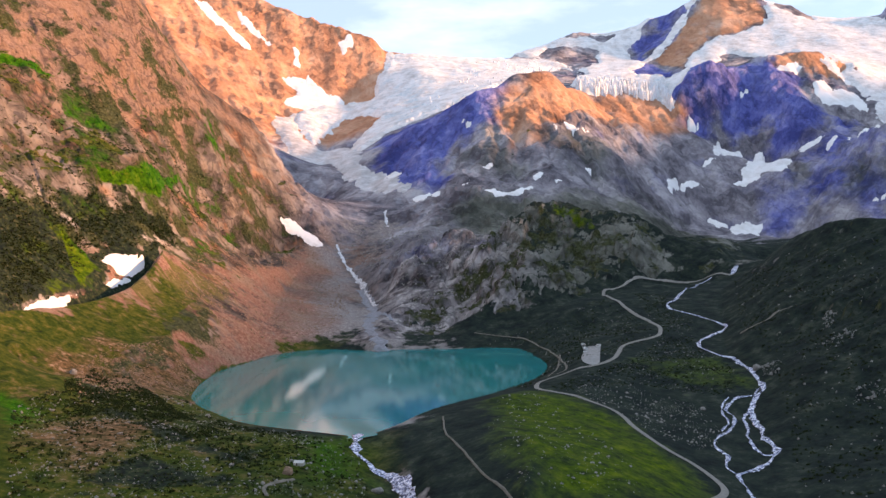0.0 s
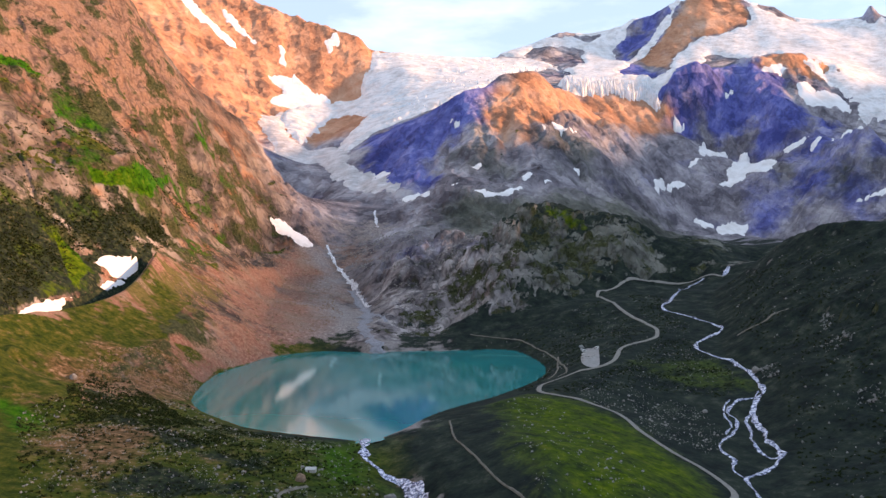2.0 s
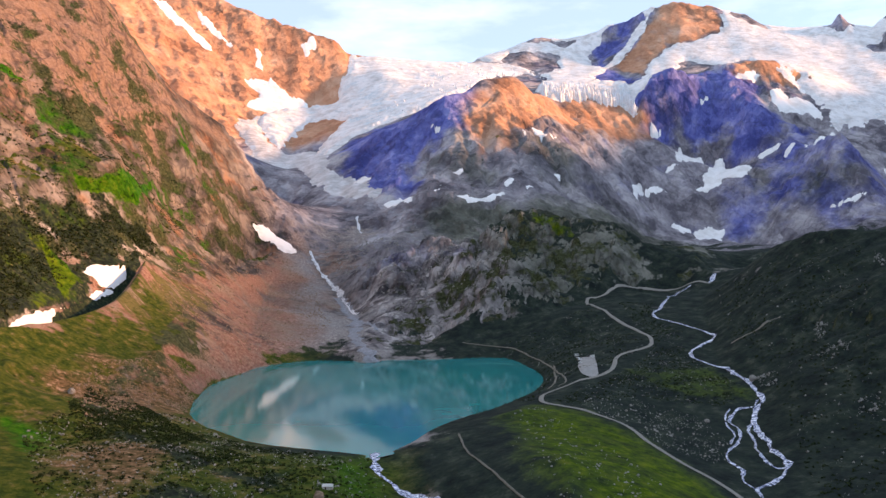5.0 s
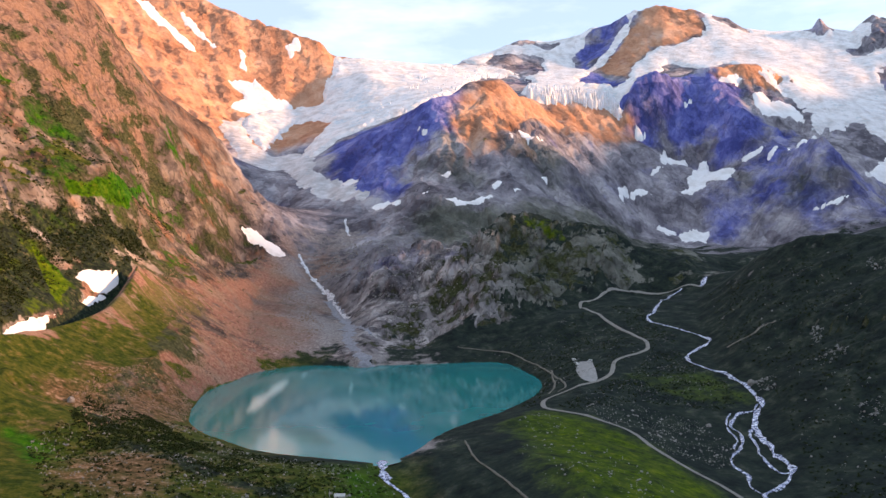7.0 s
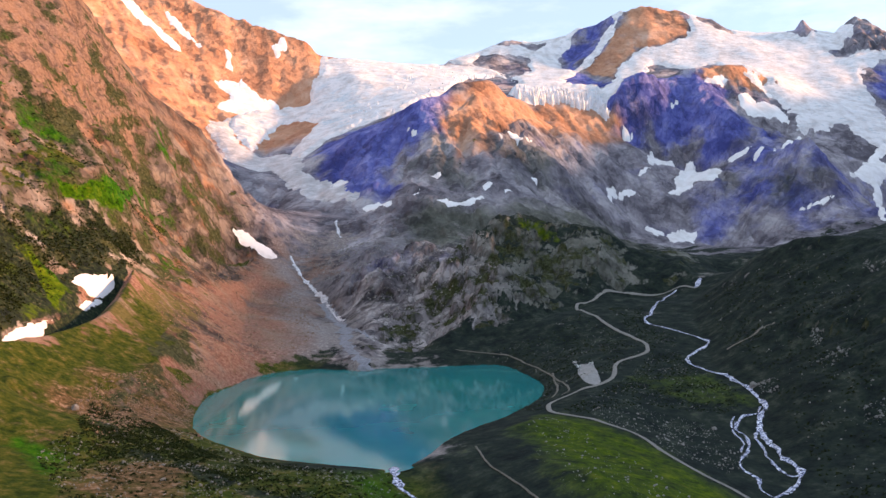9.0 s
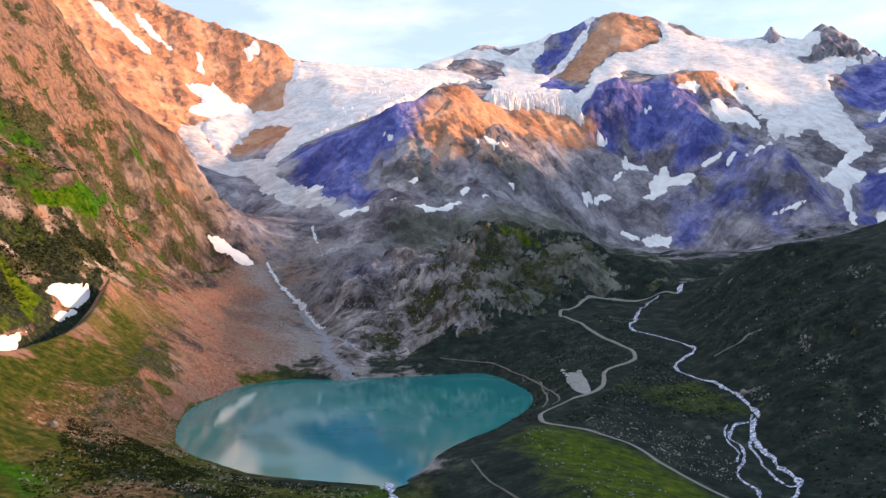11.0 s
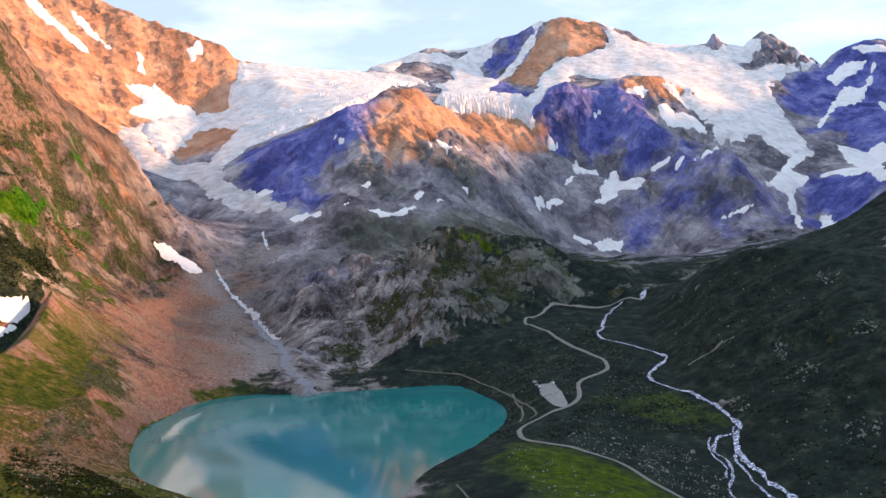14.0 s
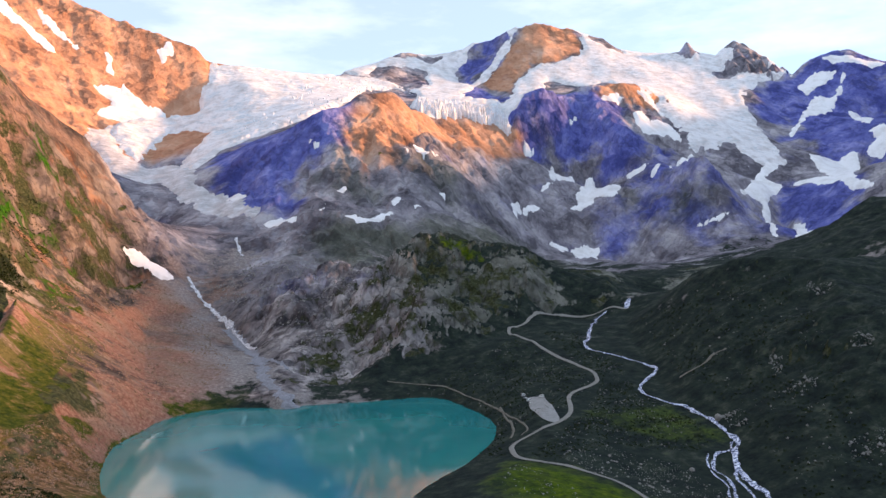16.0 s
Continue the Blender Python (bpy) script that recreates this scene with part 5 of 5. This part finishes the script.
road([(339, 920), (359, 913), (398, 919)], 3.5, "footpath")
road([(-95, 492), (-104, 478), (-108, 468), (-103, 453)], 3.0, "footpath")
carpark([(169, 951), (175, 947), (182, 943), (174, 901), (166, 862), (162, 846), (154, 835), (146, 848), (148, 873), (157, 918)])
PARKED = [(165.5, 960.1), (164.7, 950.9), (164.3, 939.5), (161.2, 926.4), (175.5, 945.4), (179.3, 940.0)]
HUT = (-96.6, 519.3)
ROCK_HUT = (-101.2, 501.2)
PALE_ROCK = (-335.6, 720.3)
STREAM_ROCK = (-45.5, 509.0)
RIVER_ROCK = (311.7, 802.3)
MEADOW_ROCK = (228.6, 715.6)
VALLEY = [(48, 1105), (113, 1130), (171, 1135), (234, 1191), (250, 1097), (259, 1000), (245, 959), (184, 880), (128, 860), (101, 839), (75, 756), (54, 851), (78, 991)]
RIVER_FLAT = [(285, 1210), (339, 1191), (301, 1100), (317, 1017), (284, 921), (299, 845), (289, 773), (254, 749), (187, 779), (108, 726), (99, 756), (187, 853), (261, 957)]
BOULDER_FIELD = [(-344, 739), (-339, 817), (-311, 885), (-276, 1009), (-259, 1024), (-270, 889), (-256, 790), (-282, 785), (-277, 664), (-287, 624)]
MEADOW_BAND = [(114, 736), (175, 776), (226, 730), (227, 646), (194, 601), (159, 629), (135, 686)]
GREEN_HILL = [(43, 673), (79, 744), (92, 626), (107, 563), (120, 505), (112, 446), (32, 425), (27, 559)]
NEAR_GRASS = [(-313, 576), (-289, 695), (-245, 754), (-165, 629), (-100, 610), (-74, 612), (-46, 481), (-223, 402)]
SCREE_SLOPE = [(-380, 1113), (-410, 1602), (-358, 1790), (-283, 1792), (-214, 1638), (-154, 1311), (-188, 1171), (-251, 1086), (-282, 1032), (-339, 1054)]
ROCK_BENCH = [(-204, 2027), (-30, 1851), (101, 1868), (146, 1421), (179, 1306), (97, 1208), (11, 1253), (-42, 1284), (-104, 1551), (-217, 1882)]
DARK_HILL = [(426, 1176), (487, 1088), (537, 983), (254, 466), (224, 507), (271, 632), (328, 799), (351, 953)]
LEFT_SLOPE = [(-666, 1223), (-594, 1350), (-534, 1584), (-447, 1668), (-414, 1617), (-424, 1246), (-452, 1099), (-448, 875), (-457, 825)]
SHRUB_BELT = [(-311, 653), (-335, 758), (-304, 771), (-244, 696), (-162, 578), (-111, 530), (-123, 512), (-167, 537), (-238, 606), (-275, 576)]
KNOLL = [(185, 1481), (229, 1496), (286, 1467), (684, 2330), (453, 1380), (443, 1325), (285, 1288), (216, 1254), (154, 1251), (146, 1421)]
HILL_LEDGES = [[(362, 774), (388, 765), (385, 744), (356, 746)], [(337, 662), (371, 657), (353, 630), (324, 638)], [(405, 849), (408, 831), (385, 803), (387, 824)], [(535, 952), (533, 897), (516, 894), (517, 927)], [(451, 781), (454, 755), (437, 734), (438, 768)], [(317, 804), (331, 795), (318, 763), (308, 778)]]
TOWER_FRONT = [(520, 3074), (589, 3075), (686, 3122), (775, 3126), (857, 3147), (891, 3106)]
ICEFALL_BAND = [(244, 4052), (486, 4008), (615, 3949), (410, 3701), (258, 3308), (105, 3095), (-42, 3024), (-140, 3026), (-97, 3223), (-6, 3356), (101, 3593)]


def spread(poly, count, seed, lump=0.0):
    """Random places inside an outline of the plan, gathered in clumps."""
    r = np.random.default_rng(seed)
    p = np.array(poly, float)
    out = []
    while len(out) < count:
        q = r.uniform(p.min(0), p.max(0), (4 * count, 2))
        q = q[inside(q[:, 0], q[:, 1], p) > 0]
        if lump:
            q = q[gnoise(q[:, 0] / 35, q[:, 1] / 35, seed) > r.uniform(-0.4, lump, len(q))]
        out += q.tolist()
    return np.array(out[:count])


# ---- ice towers standing on the glaciers ----


def tower_mesh(seed):
    r = np.random.default_rng(seed)
    bm = bmesh.new()
    n = 6
    rings = []
    for z, k in ((-0.5, 1.0), (0.35, 0.9), (0.8, 0.7), (1.0, 0.3)):
        a = np.linspace(0, 2 * math.pi, n, endpoint=False) + r.uniform(-0.25, 0.25, n)
        q = k * r.uniform(0.65, 1.1, n)
        lean = r.uniform(-0.15, 0.15, 2) * max(z, 0)
        rings.append([bm.verts.new((math.cos(t) * s + lean[0], math.sin(t) * s + lean[1], z + r.uniform(-0.07, 0.07))) for t, s in zip(a, q)])
    for u, v in zip(rings, rings[1:]):
        for k in range(n):
            bm.faces.new((u[k], u[(k + 1) % n], v[(k + 1) % n], v[k]))
    bm.faces.new(rings[-1])
    bmesh.ops.recalc_face_normals(bm, faces=bm.faces)
    me = bpy.data.meshes.new("ice_tower")
    bm.to_mesh(me)
    bm.free()
    me.materials.append(TOWER_ICE)
    return me


TOWER_ICE = ice_material("tower_ice", (0.84, 0.86, 0.90), (0.66, 0.68, 0.72), 0.2)
TOWERS = [tower_mesh(300 + k) for k in range(9)]


def towers(glacier, places, low, high, seed, sink, tall=(1.6, 3.0)):
    r = np.random.default_rng(seed)
    z = height(places[:, 0], places[:, 1])
    for (x, y), h in zip(places, z):
        ob = new("ice_tower", TOWERS[int(r.integers(len(TOWERS)))])
        s = r.uniform(low, high)
        ob.matrix_world = pose(x, y, h + sink, 0, 0, r.uniform(0, 360)) @ Matrix.Diagonal((s, s * r.uniform(0.6, 1), s * r.uniform(*tall), 1))
        ob.parent = glacier
        ob.matrix_parent_inverse = glacier.matrix_world.inverted()


front = curve(np.array(TOWER_FRONT, float), 4.0)
front = front + np.random.default_rng(3).normal(size=front.shape) * 5
towers(hanging_glacier, front + (0, -34), 4.5, 7, 41, 4, (4.5, 6.5))
towers(hanging_glacier, front + (0, -12), 5, 8, 42, 14, (4.0, 5.6))
towers(icefall, spread(ICEFALL_BAND, 190, 43, 0.5), 3.5, 7, 44, 5)

# ---- loose things ----


def part(name, bm, mat, parent, label=""):
    """Links a bmesh as one mesh object under a thing or a part."""
    me = bpy.data.meshes.new(name)
    bmesh.ops.recalc_face_normals(bm, faces=bm.faces)
    bm.to_mesh(me)
    bm.free()
    me.materials.append(mat)
    ob = new(name, me)
    ob.parent = parent
    return tagged(ob, label)


def stone_material(name, dark, light):
    k = Nodes(name, 0.9)
    k.color(k.ramp(k.noise(0.6, 7, 0.7), [(0.3, dark), (0.7, light)]))
    k.bump(k.noise(1.5, 6, 0.7), 0.6, 0.3)
    return k.m


STONE = stone_material("grey_boulder", (0.12, 0.115, 0.105), (0.38, 0.36, 0.34))
RUST_STONE = stone_material("rusty_boulder", (0.13, 0.09, 0.065), (0.36, 0.255, 0.185))
LEDGE_STONE = stone_material("ledge_rock", (0.10, 0.098, 0.094), (0.34, 0.33, 0.315))
rng = np.random.default_rng(7)


def boulder_mesh(name, seed, mat, cuts=2):
    r = np.random.default_rng(seed)
    bm = bmesh.new()
    bmesh.ops.create_icosphere(bm, subdivisions=cuts, radius=1)
    planes = r.normal(size=(7, 3))
    planes /= np.linalg.norm(planes, axis=1)[:, None]
    reach = r.uniform(0.55, 0.95, 7)
    stretch = r.uniform(0.75, 1.25, 3) * (1, 1, 0.8)
    for v in bm.verts:
        p = np.array(v.co)
        for n, d in zip(planes, reach):
            over = p @ n - d
            if over > 0:
                p = p - n * over * 0.9
        v.co = Vector(p * stretch * (1 + 0.06 * r.normal()))
    me = bpy.data.meshes.new(name)
    bm.to_mesh(me)
    bm.free()
    me.materials.append(mat)
    return me


BOULDERS = [boulder_mesh("boulder", 100 + k, STONE) for k in range(7)]
RUSTY = [boulder_mesh("boulder", 200 + k, RUST_STONE) for k in range(5)]


def boulder(x, y, size, meshes, label, group=""):
    r = np.random.default_rng(int(abs(x * 31 + y * 17)))
    ob = new("boulder", meshes[int(r.integers(len(meshes)))])
    z = float(height(np.array([x]), np.array([y]))[0])
    ob.matrix_world = pose(x, y, z + 0.2 * size, r.uniform(-15, 15), r.uniform(-15, 15), r.uniform(0, 360)) @ Matrix.Diagonal((size, size, size, 1))
    return tagged(ob, label, "boulder", group)


def gravel_field(name, places, low, high, mat, label):
    """Countless small stones joined into one body."""
    r = np.random.default_rng(len(places))
    base = np.array([(1, 0, 0), (-1, 0, 0), (0, 1, 0), (0, -1, 0), (0, 0, 1), (0, 0, -0.6)], float)
    tri = np.array([(0, 2, 4), (2, 1, 4), (1, 3, 4), (3, 0, 4), (2, 0, 5), (1, 2, 5), (3, 1, 5), (0, 3, 5)])
    n = len(places)
    s = low * (high / low) ** (r.uniform(0, 1, n) ** 3)
    a = r.uniform(0, 6.3, n)
    v = base[None] * r.uniform(0.6, 1.3, (n, 6, 3)) * s[:, None, None]
    c, q = np.cos(a)[:, None], np.sin(a)[:, None]
    v = np.stack([v[..., 0] * c - v[..., 1] * q, v[..., 0] * q + v[..., 1] * c, v[..., 2]], -1)
    v += np.column_stack([places, height(places[:, 0], places[:, 1])])[:, None, :]
    f = tri[None] + 6 * np.arange(n)[:, None, None]
    me = bpy.data.meshes.new(name)
    me.from_pydata(v.reshape(-1, 3).tolist(), [], f.reshape(-1, 3).tolist())
    me.materials.append(mat)
    return tagged(new(name, me), label, "stones", kind="stuff")


def shrub_material():
    k = Nodes("dwarf_shrub_leaves", 0.8)
    k.color(k.ramp(k.noise(0.3, 5, 0.7), [(0.3, (0.010, 0.017, 0.008)), (0.55, (0.026, 0.038, 0.011)), (0.75, (0.065, 0.080, 0.020))]))
    return k.m


def shrubs(name, places, low, high, label, mat):
    """Low bushes of many small leaf sprays."""
    r = np.random.default_rng(len(places) + 5)
    n, leaves = len(places), 16
    s = r.uniform(low, high, n)
    d = r.normal(size=(n, leaves, 3))
    d /= np.linalg.norm(d, axis=2)[..., None]
    d[..., 2] = np.abs(d[..., 2]) * 0.7
    mid = d * (s[:, None, None] * r.uniform(0.4, 1.0, (n, leaves, 1)))
    tri = r.normal(size=(n, leaves, 3, 3)) * s[:, None, None, None] * 0.33
    v = mid[:, :, None, :] + tri
    v += np.column_stack([places, height(places[:, 0], places[:, 1])])[:, None, None, :]
    me = bpy.data.meshes.new(name)
    me.from_pydata(v.reshape(-1, 3).tolist(), [], np.arange(n * leaves * 3).reshape(-1, 3).tolist())
    me.materials.append(mat)
    return tagged(new(name, me), label, "shrubs", kind="stuff")


SHRUB = shrub_material()
FIELD_ROCKS = "boulders strewn over the valley"
for x, y in spread(BOULDER_FIELD, 110, 11):
    boulder(x, y, rng.uniform(0.7, 1.8), RUSTY, "angular rusty boulder in the rockfall below the moraine", FIELD_ROCKS)
for x, y in spread(MEADOW_BAND, 45, 12, 0.6):
    boulder(x, y, rng.uniform(0.5, 1.5), BOULDERS, "pale grey boulder lying in the meadow grass", FIELD_ROCKS)
for x, y in spread(GREEN_HILL, 60, 13, 0.9):
    boulder(x, y, rng.uniform(0.4, 1.1), BOULDERS, "small pale boulder on the green hillside", FIELD_ROCKS)
for x, y in spread(NEAR_GRASS, 60, 14, 0.5):
    boulder(x, y, rng.uniform(0.7, 1.8), BOULDERS, "weathered boulder among grass and dwarf shrubs", FIELD_ROCKS)
boulder(*ROCK_HUT, 4.2, RUSTY, "large brown boulder beside the small hut")
boulder(*PALE_ROCK, 5.0, BOULDERS, "very large pale boulder at the foot of the moraine")
boulder(*STREAM_ROCK, 4.0, BOULDERS, "large grey boulder on the bank of the outlet stream")
boulder(*RIVER_ROCK, 5.0, BOULDERS, "large mossy boulder beside the river")
boulder(*MEADOW_ROCK, 2.4, BOULDERS, "pale boulder in the meadow by the river")
gravel_field("rockfall_stones", spread(BOULDER_FIELD, 4200, 21, 0.4), 0.3, 1.3, RUST_STONE, "countless rusty stones of the rockfall")
gravel_field("meadow_stones", np.vstack([spread(MEADOW_BAND, 900, 22, 0.9), spread(GREEN_HILL, 350, 23, 0.9), spread(NEAR_GRASS, 3600, 24, 0.9)]), 0.25, 1.1, STONE, "countless small pale stones in the grass")
gravel_field("scree_stones", spread(SCREE_SLOPE, 5000, 25, 0.6), 0.5, 2.4, RUST_STONE, "countless reddish stones on the scree slope")
gravel_field("bench_stones", spread(ROCK_BENCH, 4000, 26, 0.6), 0.8, 3.5, STONE, "countless grey blocks on the ice-scoured rock bench")
gravel_field("hillside_stones", spread(DARK_HILL, 350, 27, 0.9), 0.4, 1.8, STONE, "countless pale stones on the dark hillside")
gravel_field("valley_stones", np.vstack([spread(VALLEY, 900, 28, 0.9), spread(RIVER_FLAT, 1100, 29, 0.9)]), 0.2, 1.2, STONE, "countless grey stones on the dark valley floor")
for k, ledge in enumerate(HILL_LEDGES):
    gravel_field("rock_ledge", spread(ledge, 90, 50 + k, 0.3), 0.5, 2.6, LEDGE_STONE, "pale broken rock ledges in the dark hillside")
shrubs("valley_shrubs", np.vstack([spread(VALLEY, 1800, 36, 0.8), spread(RIVER_FLAT, 1800, 37, 0.8)]), 0.5, 1.4, "low dark heather tufts on the valley floor", SHRUB)
shrubs("dwarf_shrubs", np.vstack([spread(NEAR_GRASS, 2200, 31, 1.0), spread(SHRUB_BELT, 3000, 35, 0.5)]), 0.5, 1.7, "dark green dwarf shrubs between grass and stones", SHRUB)
shrubs("slope_shrubs", np.vstack([spread(LEFT_SLOPE, 2200, 32, 1.0), spread(SHRUB_SLOPE, 2600, 38, 0.6)]), 0.9, 2.6, "dark alpine shrubs on ledges of the mountainside", SHRUB)
shrubs("hill_shrubs", np.vstack([spread(DARK_HILL, 1300, 33, 0.9), spread(KNOLL, 1200, 34, 0.9)]), 0.6, 1.8, "dark heather and alder scrub on the hillsides", SHRUB)


def hut():
    x, y = HUT
    base = new("hut")
    z = float(height(np.array([x]), np.array([y]))[0])
    base.matrix_world = pose(x, y, z - 0.1, 0, 0, -8)
    stone = track_material("lime_washed_wall", (0.42, 0.40, 0.37), (0.62, 0.60, 0.56))
    metal = track_material("weathered_sheet_roof", (0.48, 0.48, 0.48), (0.64, 0.64, 0.62))
    wood = track_material("dark_door_wood", (0.05, 0.035, 0.025), (0.10, 0.07, 0.05))
    bm = bmesh.new()
    w, d, h, g = 3.2, 2.0, 2.3, 3.3
    q = [bm.verts.new(c) for c in ((-w, -d, 0), (w, -d, 0), (w, d, 0), (-w, d, 0), (-w, -d, h), (w, -d, h), (w, d, h), (-w, d, h), (-w, 0, g), (w, 0, g))]
    for f in ((0, 1, 5, 4), (2, 3, 7, 6), (1, 2, 6, 9, 5), (3, 0, 4, 8, 7), (0, 3, 2, 1), (4, 5, 9, 8), (6, 7, 8, 9)):
        bm.faces.new([q[k] for k in f])
    part("wall", bm, stone, base)
    for side in (-1, 1):
        bm = bmesh.new()
        o = 0.35
        lo, hi = h - 0.17, g + 0.06
        pts = [(-w - o, side * (d + o), lo), (w + o, side * (d + o), lo), (w + o, 0, hi), (-w - o, 0, hi)]
        a = [bm.verts.new(c) for c in pts]
        b = [bm.verts.new((c[0], c[1], c[2] + 0.12)) for c in pts]
        bm.faces.new(a)
        bm.faces.new(b)
        for k in range(4):
            bm.faces.new((a[k], a[(k + 1) % 4], b[(k + 1) % 4], b[k]))
        part("roof", bm, metal, base, "pale weathered sheet-metal roof slope")
    bm = bmesh.new()
    bmesh.ops.create_cube(bm, size=1, matrix=pose(-1.2, -d - 0.03, 0.95) @ Matrix.Diagonal((0.9, 0.1, 1.9, 1)))
    part("door", bm, wood, base, "dark wooden plank door")
    tagged(base, "small stone hut with a pale sheet roof in the grass", "hut")


def marker_post(x, y):
    base = new("marker_post")
    z = float(height(np.array([x]), np.array([y]))[0])
    base.matrix_world = pose(x, y, z - 0.3)
    grey = track_material("weathered_post_wood", (0.45, 0.43, 0.40), (0.65, 0.63, 0.60))
    for name, zc, rad, hh in (("post", 1.9, 0.16, 3.8), ("cap", 3.85, 0.22, 0.15)):
        bm = bmesh.new()
        bmesh.ops.create_cone(bm, cap_ends=True, segments=8, radius1=rad, radius2=rad * 0.85, depth=hh, matrix=pose(0, 0, zc))
        part(name, bm, grey, base)
    tagged(base, "pale wooden marker post standing beside the hut", "post")


hut()
marker_post(HUT[0] - 6.5, HUT[1] + 1.0)


# ---- vehicles on the parking area ----
GLASS_DARK = plain("vehicle_glass", (0.02, 0.023, 0.028), 0.08)
TYRE = plain("tyre_rubber", (0.02, 0.02, 0.02), 0.8)
RIM = plain("wheel_rim", (0.45, 0.45, 0.46), 0.35)
LAMP_GLASS = plain("lamp_glass", (0.6, 0.58, 0.55), 0.2)
PAINTS = {"white": plain("white_paint", (0.80, 0.80, 0.79), 0.3, 0.6, 0.05), "dark": plain("dark_paint", (0.025, 0.028, 0.035), 0.3, 0.6, 0.1)}


def loft(profile, half, waist, tuck):
    """A body from a side outline, drawn in towards the roof above the waist."""
    bm = bmesh.new()
    rows = []
    for side in (-1, 1):
        rows.append([bm.verts.new((u, side * (half - tuck * max(0, v - waist)), v)) for u, v in profile])
    n = len(profile)
    for k in range(n):
        bm.faces.new((rows[0][k], rows[0][(k + 1) % n], rows[1][(k + 1) % n], rows[1][k]))
    bm.faces.new(rows[0])
    bm.faces.new(rows[1])
    bmesh.ops.bevel(bm, geom=bm.edges[:], offset=0.05, segments=2, affect="EDGES")
    return bm


def slab(points, normal, depth):
    bm = bmesh.new()
    a = [bm.verts.new(p) for p in points]
    b = [bm.verts.new(Vector(p) + Vector(normal) * depth) for p in points]
    bm.faces.new(a)
    bm.faces.new(b)
    for k in range(len(a)):
        bm.faces.new((a[k], a[(k + 1) % len(a)], b[(k + 1) % len(a)], b[k]))
    return bm


def vehicle(x, y, yaw, kind, paint, label):
    van = kind == "van"
    base = new(kind)
    z = float(height(np.array([x]), np.array([y]))[0])
    base.matrix_world = pose(x, y, z + 0.9, 0, 0, yaw)
    if van:
        outline = [(-2.9, 0.45), (2.75, 0.45), (2.85, 0.95), (2.45, 1.25), (1.75, 2.25), (1.2, 2.65), (-2.8, 2.7), (-2.95, 1.6)]
        half, waist, tuck, ax, rad = 1.0, 1.2, 0.10, 1.85, 0.36
        front, rear = ((2.47, 1.32), (1.80, 2.2)), ((-2.93, 1.6), (-2.84, 2.4))
        sides = [((1.1, 1.35), (2.1, 1.35), (1.6, 2.1), (1.1, 2.1)), ((-0.9, 1.4), (0.8, 1.4), (0.8, 2.1), (-0.9, 2.1))]
    else:
        outline = [(-2.1, 0.35), (2.1, 0.35), (2.2, 0.7), (1.15, 0.95), (0.45, 1.45), (-1.1, 1.5), (-1.95, 1.0), (-2.2, 0.85)]
        half, waist, tuck, ax, rad = 0.88, 0.9, 0.28, 1.32, 0.31
        front, rear = ((1.08, 1.0), (0.50, 1.42)), ((-1.90, 1.03), (-1.17, 1.46))
        sides = [((-0.2, 0.98), (0.95, 0.98), (0.4, 1.36), (-0.2, 1.38)), ((-1.6, 0.98), (-0.3, 0.98), (-0.3, 1.38), (-1.05, 1.40))]
    part("body", loft(outline, half, waist, tuck), PAINTS[paint], base)

    def wide(v):
        return half - tuck * max(0, v - waist) - 0.03
    for (u0, v0), (u1, v1), name, out in ((*front, "windscreen", 1), (*rear, "rear_window", -1)):
        n = Vector((v1 - v0, 0, u0 - u1)).normalized() * (1 if (v1 - v0) * out > 0 else -1)
        pts = [(u0, -wide(v0) + 0.08, v0), (u0, wide(v0) - 0.08, v0), (u1, wide(v1) - 0.08, v1), (u1, -wide(v1) + 0.08, v1)]
        part(name, slab(pts, n, 0.05), GLASS_DARK, base, "dark vehicle glass")
    for side in (-1, 1):
        for quad in sides:
            pts = [(u, side * (wide(v) + 0.01), v) for u, v in quad]
            part("side_window", slab(pts, (0, side, 0), 0.035), GLASS_DARK, base, "dark vehicle glass")
        bm = bmesh.new()
        bmesh.ops.create_uvsphere(bm, u_segments=10, v_segments=6, radius=0.5, matrix=pose(outline[2][0] - 0.06, side * (half - 0.28), outline[2][1] - 0.02) @ Matrix.Diagonal((0.2, 0.42, 0.26, 1)))
        part("headlight", bm, LAMP_GLASS, base)
        for along in (-ax, ax):
            bm = bmesh.new()
            bmesh.ops.create_cone(bm, cap_ends=True, segments=20, radius1=rad, radius2=rad, depth=0.24, matrix=pose(along, side * (half - 0.1), rad, 90))
            bmesh.ops.bevel(bm, geom=bm.edges[:], offset=0.03, segments=1, affect="EDGES")
            wheel = part("wheel", bm, TYRE, base, "black rubber tyre")
            bm = bmesh.new()
            bmesh.ops.create_cone(bm, cap_ends=True, segments=14, radius1=rad * 0.6, radius2=rad * 0.6, depth=0.04, matrix=pose(along, side * (half + 0.03), rad, 90))
            part("rim", bm, RIM, wheel, "pale metal wheel rim")
    tagged(base, label, kind, "parked vehicles")


for (px, py), kind, paint, yaw in zip(PARKED, ("van", "car", "van", "car", "car", "van"), ("white", "white", "white", "white", "dark", "white"), (20, 12, 28, 18, 195, 188)):
    vehicle(px, py, yaw, kind, paint, ("white camper van" if kind == "van" else paint + " passenger car") + " parked on the edge of the gravel area")
